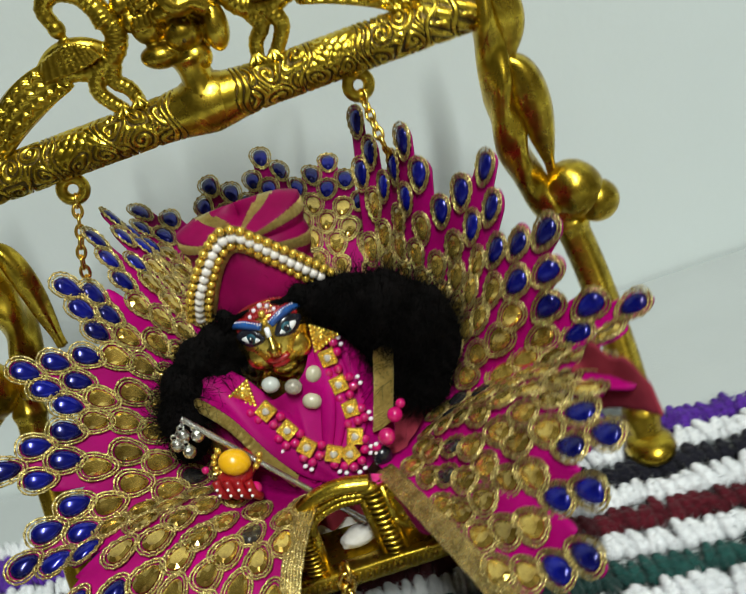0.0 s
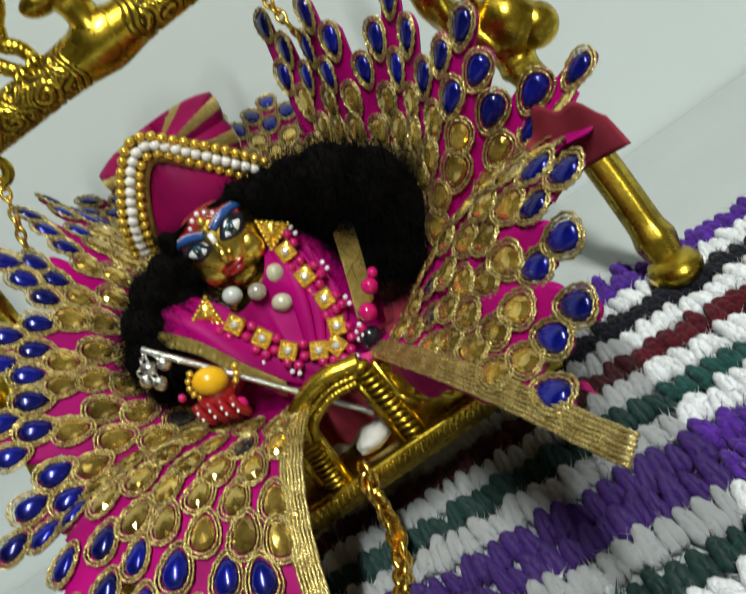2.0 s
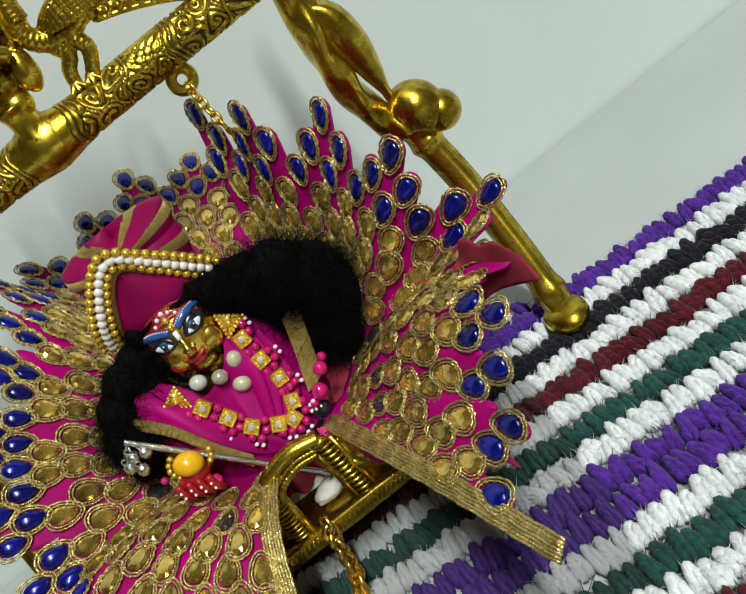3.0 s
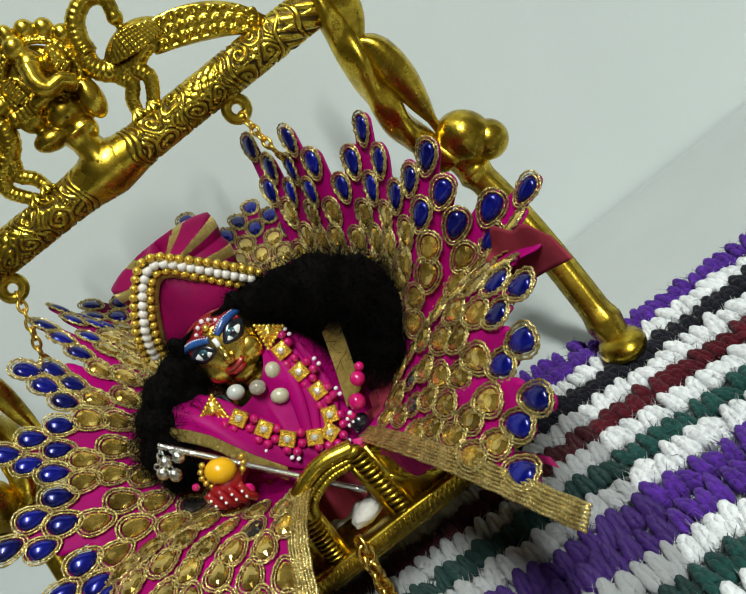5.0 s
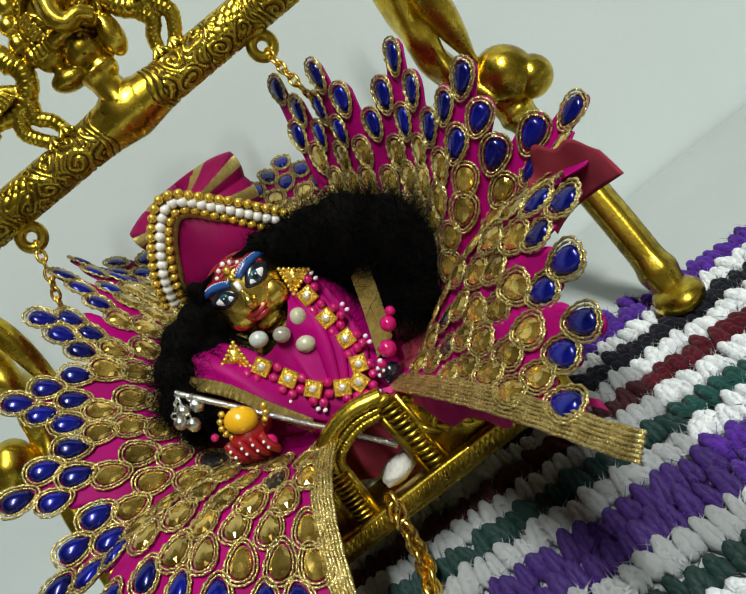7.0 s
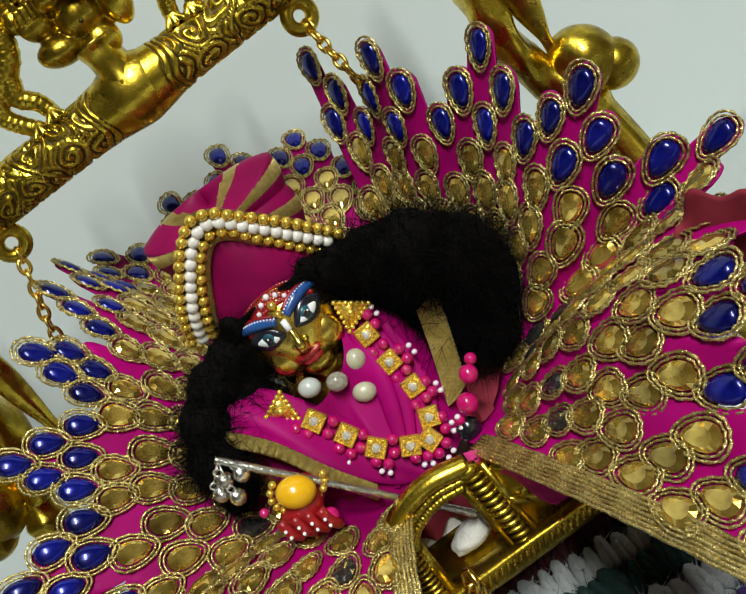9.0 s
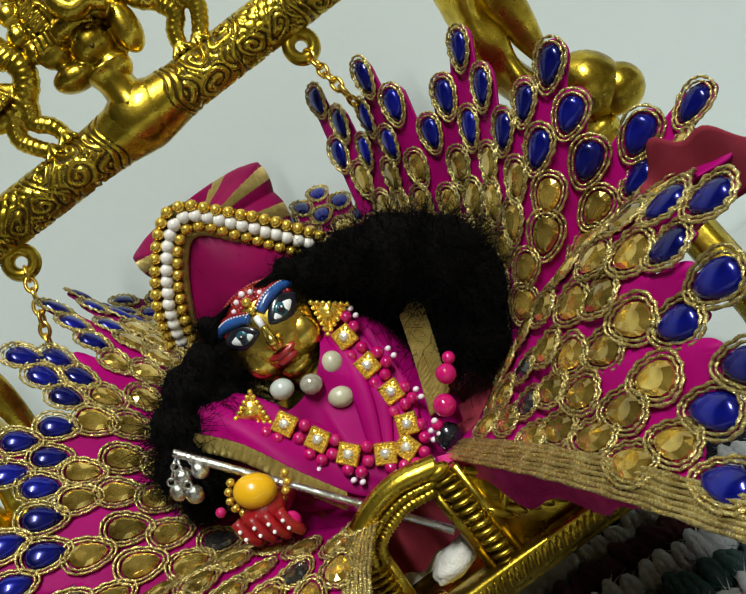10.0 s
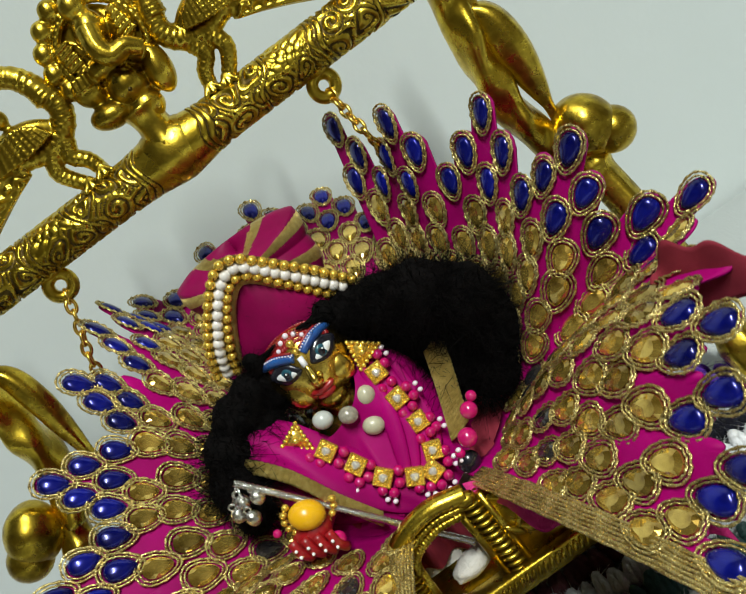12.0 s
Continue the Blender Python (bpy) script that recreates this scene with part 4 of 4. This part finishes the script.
s = Shape()
s.sheet(crown, 360, 130, 0, True)
for i, face in enumerate(s.f):
    c = s.v[face[0]]
    s.m[i] = 1 if 0.30 < fold(c[0] - TX, c[2]) % 1 < 0.66 and i % 130 < 124 else 0
part("crown", s, [FOREHEAD, ZARI], turban, "pleated magenta crown with gold stripes")
# the brow cloth under the band
s = Shape()


def brow_cloth(u, v):
    a = radians(-165 + 150 * u)
    z1 = 0.1305 - abs(u - 0.5) * 0.042
    z0 = 0.1062 - 0.006 * (abs(u - 0.5) * 2) ** 2
    z = z0 + (z1 - z0) * v
    r = 0.0168 + 0.0018 * math.sin(math.pi * v)
    return Vector((HX + r * 1.08 * math.cos(a), 0.2545 + r * 0.84 * math.sin(a) + 0.002 * v, z))


s.sheet(brow_cloth, 40, 14)
part("brow_cloth", s, FOREHEAD, turban, "smooth magenta cloth over the brow")


def band_line(shift):
    """The peaked line of the pearl band, on the turban's front."""
    ctrl = [(-0.0728, 0.2465, 0.1100), (-0.0690, 0.2425, 0.1180), (-0.0625, 0.2405, 0.1270), (-0.0575, 0.2400, 0.1320), (-0.0530, 0.2398, 0.1342),
            (-0.0485, 0.2402, 0.1320), (-0.0430, 0.2415, 0.1255), (-0.0365, 0.2440, 0.1170), (-0.0305, 0.2475, 0.1085)]
    mid = Vector((HX, 0.2475, 0.1020))
    return curve_points([Vector(p) + (Vector(p) - mid).normalized() * shift - Vector((0, 0.0006, 0)) for p in ctrl], 200)


pearl = Shape()
pearl.ball((0, 0, 0), 0.0017, 0, None, 14, 9)
PEARL_DATA = pearl.mesh("pearl", PEARL)
golden = Shape()
golden.ball((0, 0, 0), (0.00155, 0.00155, 0.0014), 0, None, 14, 9)
GOLD_DATA = golden.mesh("gold_bead", GOLD_BEAD)


def string_of(data, name, line, step, parent):
    for p in spaced(line, step):
        ob = part(name, data, None, parent)
        ob.matrix_basis = Matrix.Translation(p + Vector((rnd.uniform(-1, 1), rnd.uniform(-1, 1), rnd.uniform(-1, 1))) * 0.00012)


string_of(PEARL_DATA, "pearl", band_line(0), 0.0029, turban)
string_of(GOLD_DATA, "gold_bead", band_line(0.0030), 0.0030, turban)
string_of(GOLD_DATA, "gold_bead", band_line(-0.0030), 0.0030, turban)
s = Shape()
s.tube([p + Vector((0, 0.0008, 0)) for p in band_line(-0.0052)], 0.0010, 8, flat=0.6)
part("gold_trim", s, ZARI, turban, "narrow gold trim below the beads")
s = Shape()
line = [band_line(k) for k in (-0.0042, 0.0042)]
s.sheet(lambda u, v: line[0][int(u * 199)].lerp(line[1][int(u * 199)], v) + Vector((0, 0.0016, 0)), 60, 2)
part("band_backing", s, ZARI, turban)

# ---- shawl ----
shawl = thing("shawl", "magenta satin shawl crossed on the idol's chest, edged with gold", "shawl", place=(HX, 0.25, 0.05))


def chest(u, z):
    """The shawl's front, u from west to east."""
    a = radians(-192 + 204 * u)
    f = (z - 0.050) / 0.044
    wide = 0.0335 - 0.004 * f if f < 0.7 else 0.0307 * (1 - ((f - 0.7) / 0.36) ** 2 * 0.72)
    x = -0.0530 + wide * math.cos(a) * (1.05 if math.cos(a) < 0 else 0.84)
    y = 0.2500 + (0.0300 - 0.0175 * f) * math.sin(a)
    return Vector((x, y, z))


s = Shape()
s.sheet(lambda u, v: chest(u, 0.050 + (0.044 - 0.0125 * math.exp(-((u - 0.46) / 0.17) ** 2)) * v) + Vector((0, -0.0015 * math.sin(u * 34 + v * 7 * (1 if u > 0.5 else -1)), 0)), 120, 30)
part("cloth", s, MAGENTA, shawl)
for side in (-1, 1):
    for k in range(4):
        s = Shape()
        a = chest(0.5 + side * (0.20 + 0.035 * k), 0.0905 - 0.001 * k)
        b = chest(0.5 + side * (0.115 + 0.03 * k), 0.0750 - 0.003 * k)
        c = chest(0.535 + side * 0.015 * k, 0.0575 - 0.001 * k)
        s.tube([p + Vector((0, -0.0006, 0)) for p in curve_points([a, b, c], 30)], lambda t, q: 0.0026 * math.sin(math.pi * (0.06 + 0.88 * t)) ** 0.6, 12, flat=0.5)
        part("fold", s, MAGENTA, shawl)


def ribbon(name, pts, wide, mats, parent, label, up):
    s = Shape()
    way = curve_points(pts, 160)
    s.sheet(lambda u, v: way[int(u * 159)] + Vector(up).normalized() * wide * (v - 0.5) + Vector((0, -0.00016 * math.sin(u * 150 + 6 * v) - 0.0006 * math.sin(math.pi * v), 0)), 159, 6)
    ob = part(name, s, mats, parent, label)
    ob.modifiers.new("thickness", "SOLIDIFY").thickness = 0.0006
    return ob


ribbon("gold_border", [(-0.0835, 0.2330, 0.0905), (-0.0735, 0.2270, 0.0810), (-0.0650, 0.2195, 0.0690), (-0.0590, 0.2175, 0.0590)], 0.0040, ZARI, shawl, "pleated gold brocade border", (-0.5, -0.1, -0.75))
ribbon("gold_border", [(-0.0205, 0.2390, 0.0835), (-0.0240, 0.2345, 0.0735), (-0.0290, 0.2285, 0.0610)], 0.0078, ZARI, shawl, "pleated gold brocade border", (1, -0.1, 0.3))
s = Shape()
low = curve_points([(-0.0835, 0.2330, 0.0922), (-0.0735, 0.2275, 0.0828), (-0.0650, 0.2225, 0.0708), (-0.0560, 0.2200, 0.0570), (-0.0480, 0.2200, 0.0500)], 41)
high = curve_points([(-0.0745, 0.2410, 0.0960), (-0.0655, 0.2375, 0.0890), (-0.0580, 0.2340, 0.0790), (-0.0490, 0.2300, 0.0650), (-0.0420, 0.2280, 0.0560)], 41)
s.sheet(lambda u, v: low[int(u * 40)].lerp(high[int(u * 40)], v) + Vector((0, -0.0012 * math.sin(math.pi * v) + 0.0009 * math.sin(9 * u + 7 * v) - 0.0004 * abs(math.sin(5 * math.pi * v + 3 * u)), 0.001 * math.sin(math.pi * v))), 40, 12)
ob = part("sleeve", s, MAGENTA, shawl)
ob.modifiers.new("thickness", "SOLIDIFY").thickness = 0.0008

# ---- garland of square crystals and pink beads ----
garland = thing("garland", "garland of square gold crystals, pink glass beads and white seed beads", "garland", place=(HX, 0.235, 0.06))
SQUARES = [(-0.0381, 0.2366, 0.0868), (-0.0376, 0.2329, 0.0784), (-0.0367, 0.2302, 0.0702), (-0.0380, 0.2255, 0.0628), (-0.0412, 0.2225, 0.0592), (-0.0460, 0.2226, 0.0610),
           (-0.0531, 0.2232, 0.0661), (-0.0571, 0.2256, 0.0728), (-0.0616, 0.2286, 0.0800)]
square = Shape()
square.box((-0.0027, -0.0027, -0.0011), (0.0027, 0.0027, 0.0011), 0, 0.0005)
for i in range(8):
    for q in (-0.0022, 0.0022):
        square.ball((-0.0022 + i * 0.00063, q, 0.0011), 0.00045, 0, None, 6, 4)
        square.ball((q, -0.0022 + i * 0.00063, 0.0011), 0.00045, 0, None, 6, 4)
for ring_r, count in ((0.0018, 12), (0.0009, 7)):
    for i in range(count):
        a = 2 * math.pi * i / count
        square.ball((ring_r * math.cos(a), ring_r * math.sin(a), 0.0011), 0.00048, 0, None, 6, 4)
SQUARE_DATA = square.mesh("square_setting", GOLD_BEAD)
sparkle = gem(0.0013, 0.0013, 0.0013).mesh("crystal", CRYSTAL, False)
pinkball = Shape()
pinkball.ball((0, 0, 0), 0.00155, 0, None, 12, 8)
PINK_DATA = pinkball.mesh("pink_bead", PINK)
seedball = Shape()
seedball.ball((0, 0, 0), (0.00085, 0.00085, 0.0007), 0, None, 10, 6)
SEED_DATA = seedball.mesh("seed_bead", SEED)
CENTRE = Vector((-0.049, 0.232, 0.080))


def bead(name, data, p, parent):
    ob = part(name, data, None, parent)
    ob.matrix_basis = Matrix.Translation(p)
    return ob


for i, p in enumerate(SQUARES):
    p = Vector(p)
    q = Vector(SQUARES[min(i + 1, 8)]) - Vector(SQUARES[max(i - 1, 0)])
    out = Vector((0.06, -0.93, 0.36)).normalized()
    x = (q - out * q.dot(out)).normalized()
    y = out.cross(x)
    m = Matrix((x, y, out)).transposed().to_4x4()
    m.translation = p
    ob = part("square_setting", SQUARE_DATA, None, garland)
    ob.matrix_basis = m
    jewel = new("crystal", sparkle)
    jewel.parent = ob
    jewel.location = (0, 0, 0.0010)
    away = (p - CENTRE)
    away = (away - out * away.dot(out)).normalized()
    for sgn in (-1, 1):
        a = p + away * 0.0041 + x * sgn * 0.0016
        bead("pink_bead", PINK_DATA, a + out * 0.0002, garland)
        bead("seed_bead", SEED_DATA, p + away * 0.0066 + x * sgn * 0.0011 + out * 0.0004, garland)
    if i < 8 and i not in (3, 4):
        mid = (p + Vector(SQUARES[i + 1])) / 2
        for sgn in (-1, 1):
            bead("pink_bead", PINK_DATA, mid + y * sgn * 0.0017 - out * 0.0003, garland)
for p, turn in (((-0.0378, 0.2388, 0.0938), 20), ((-0.0668, 0.2318, 0.0868), -35)):
    s = Shape()
    tri = [Vector((0.0052 * math.cos(radians(a + turn)), 0, 0.0052 * math.sin(radians(a + turn)))) for a in (90, 210, 330)]
    s.add([Vector(p) + q + Vector((0, d, 0)) for d in (-0.001, 0.001) for q in tri], [(0, 1, 2), (5, 4, 3), (0, 3, 4, 1), (1, 4, 5, 2), (2, 5, 3, 0)])
    for a, b in zip(tri, tri[1:] + tri[:1]):
        for k in range(6):
            s.ball(Vector(p) + a.lerp(b, k / 6) + Vector((0, -0.001, 0)), 0.0007, 0, None, 8, 5)
    s.ball(Vector(p) + Vector((0, -0.0012, 0)), 0.0012, 0, None, 10, 6)
    part("corner_setting", s, GOLD_BEAD, garland, "triangular beaded gold piece")

# ---- necklace of ivory beads ----
necklace = thing("necklace", "short necklace of ivory and grey oval beads", "necklace", place=(HX, 0.234, 0.085))
for p, r, tone in (((-0.0442, 0.2345, 0.0840), (0.0028, 0.0026, 0.0030), IVORY), ((-0.0574, 0.2315, 0.0868), (0.0030, 0.0026, 0.0026), OPAL),
                   ((-0.0511, 0.2318, 0.0834), (0.0029, 0.0026, 0.0026), SMOKY), ((-0.0473, 0.2318, 0.0764), (0.0033, 0.0026, 0.0027), IVORY)):
    s = Shape()
    s.ball(p, r, 0, Matrix.Rotation(radians(25), 3, "Y"), 18, 12)
    part("bead", s, tone, necklace)

# ---- flute, bells, bracelets ----
flute = thing("flute", "thin silver flute wound with wire", "flute", place=(-0.07, 0.217, 0.07))
s = Shape()
a, b = Vector((-0.0835, 0.2185, 0.0925)), Vector((-0.0430, 0.2125, 0.0400))
s.tube([a.lerp(b, i / 120) for i in range(121)], lambda t, q: 0.00100 * (1 + 0.10 * math.sin(t * 360)), 12)
part("pipe", s, SILVER, flute)
for k, p in enumerate(((-0.0850, 0.2180, 0.0868), (-0.0808, 0.2175, 0.0858), (-0.0880, 0.2180, 0.0845), (-0.0848, 0.2160, 0.0822))):
    s = Shape()
    s.ball(p, (0.0021, 0.0021, 0.0023), 0, None, 16, 10)
    ring(s, Vector(p) + Vector((0, 0, 0.0028)), 0.0009, 0.0003, Matrix.Identity(3), 14)
    s.tube([Vector(p) + Vector((0, 0, 0.0030)), (-0.0832, 0.2185, 0.0918)], 0.0003, 6)
    part("bell", s, SILVER, flute, "small silver bell")
ornament = thing("armlet", "yellow dome ornament ringed with gold beads", "bracelet", place=(-0.073, 0.2135, 0.0745))
s = Shape()
s.ball((-0.0730, 0.2135, 0.0752), (0.0050, 0.0042, 0.0040), 0, Matrix.Rotation(radians(30), 3, "Y"), 22, 12)
part("dome", s, YELLOW, ornament, "glossy yellow dome")
for i in range(12):
    ang = math.pi * (0.0 + 1.25 * i / 11)
    bead("gold_bead", GOLD_DATA, Vector((-0.0725 + 0.0070 * math.cos(ang + 2.2), 0.2150, 0.0750 + 0.0058 * math.sin(ang + 2.2))), ornament).matrix_basis @= Matrix.Scale(0.7, 4)
for p, r in (((-0.0703, 0.2120, 0.0650), 0.0022), ((-0.0820, 0.2130, 0.0760), 0.0012)):
    s = Shape()
    s.ball(p, r, 0, None, 14, 9)
    part("red_bead", s, PINK, ornament)
bracelet = thing("bracelet", "bracelet of round pink beads on the idol's wrist", "bracelet", place=(-0.027, 0.221, 0.063))
for p, r in (((-0.0232, 0.2215, 0.0682), 0.0025), ((-0.0278, 0.2192, 0.0630), 0.0028), ((-0.0205, 0.2230, 0.0705), 0.0016), ((-0.0320, 0.2200, 0.0600), 0.0015)):
    s = Shape()
    s.ball(p, r, 0, None, 16, 10)
    part("pink_bead", s, PINK, bracelet)
for i in range(5):
    bead("seed_bead", SEED_DATA, Vector((-0.0335 + 0.0004 * i, 0.2195, 0.0590 + 0.0016 * i - 0.004)), bracelet)

# ---- ceiling lamp that gives the light ----
lamp = thing("tube_lamp", "white tube lamp under the ceiling", "lamp", place=(0.36, -1.05, 1.76))
s = Shape()
s.box((0.31, -1.67, 1.76), (0.41, -0.43, 1.80), 0, 0.004)
part("housing", s, WHITE, lamp)
s = Shape()
s.box((0.35, -1.09, 1.80), (0.37, -1.01, 1.90), 0, 0.002)
part("bracket", s, WHITE, lamp)
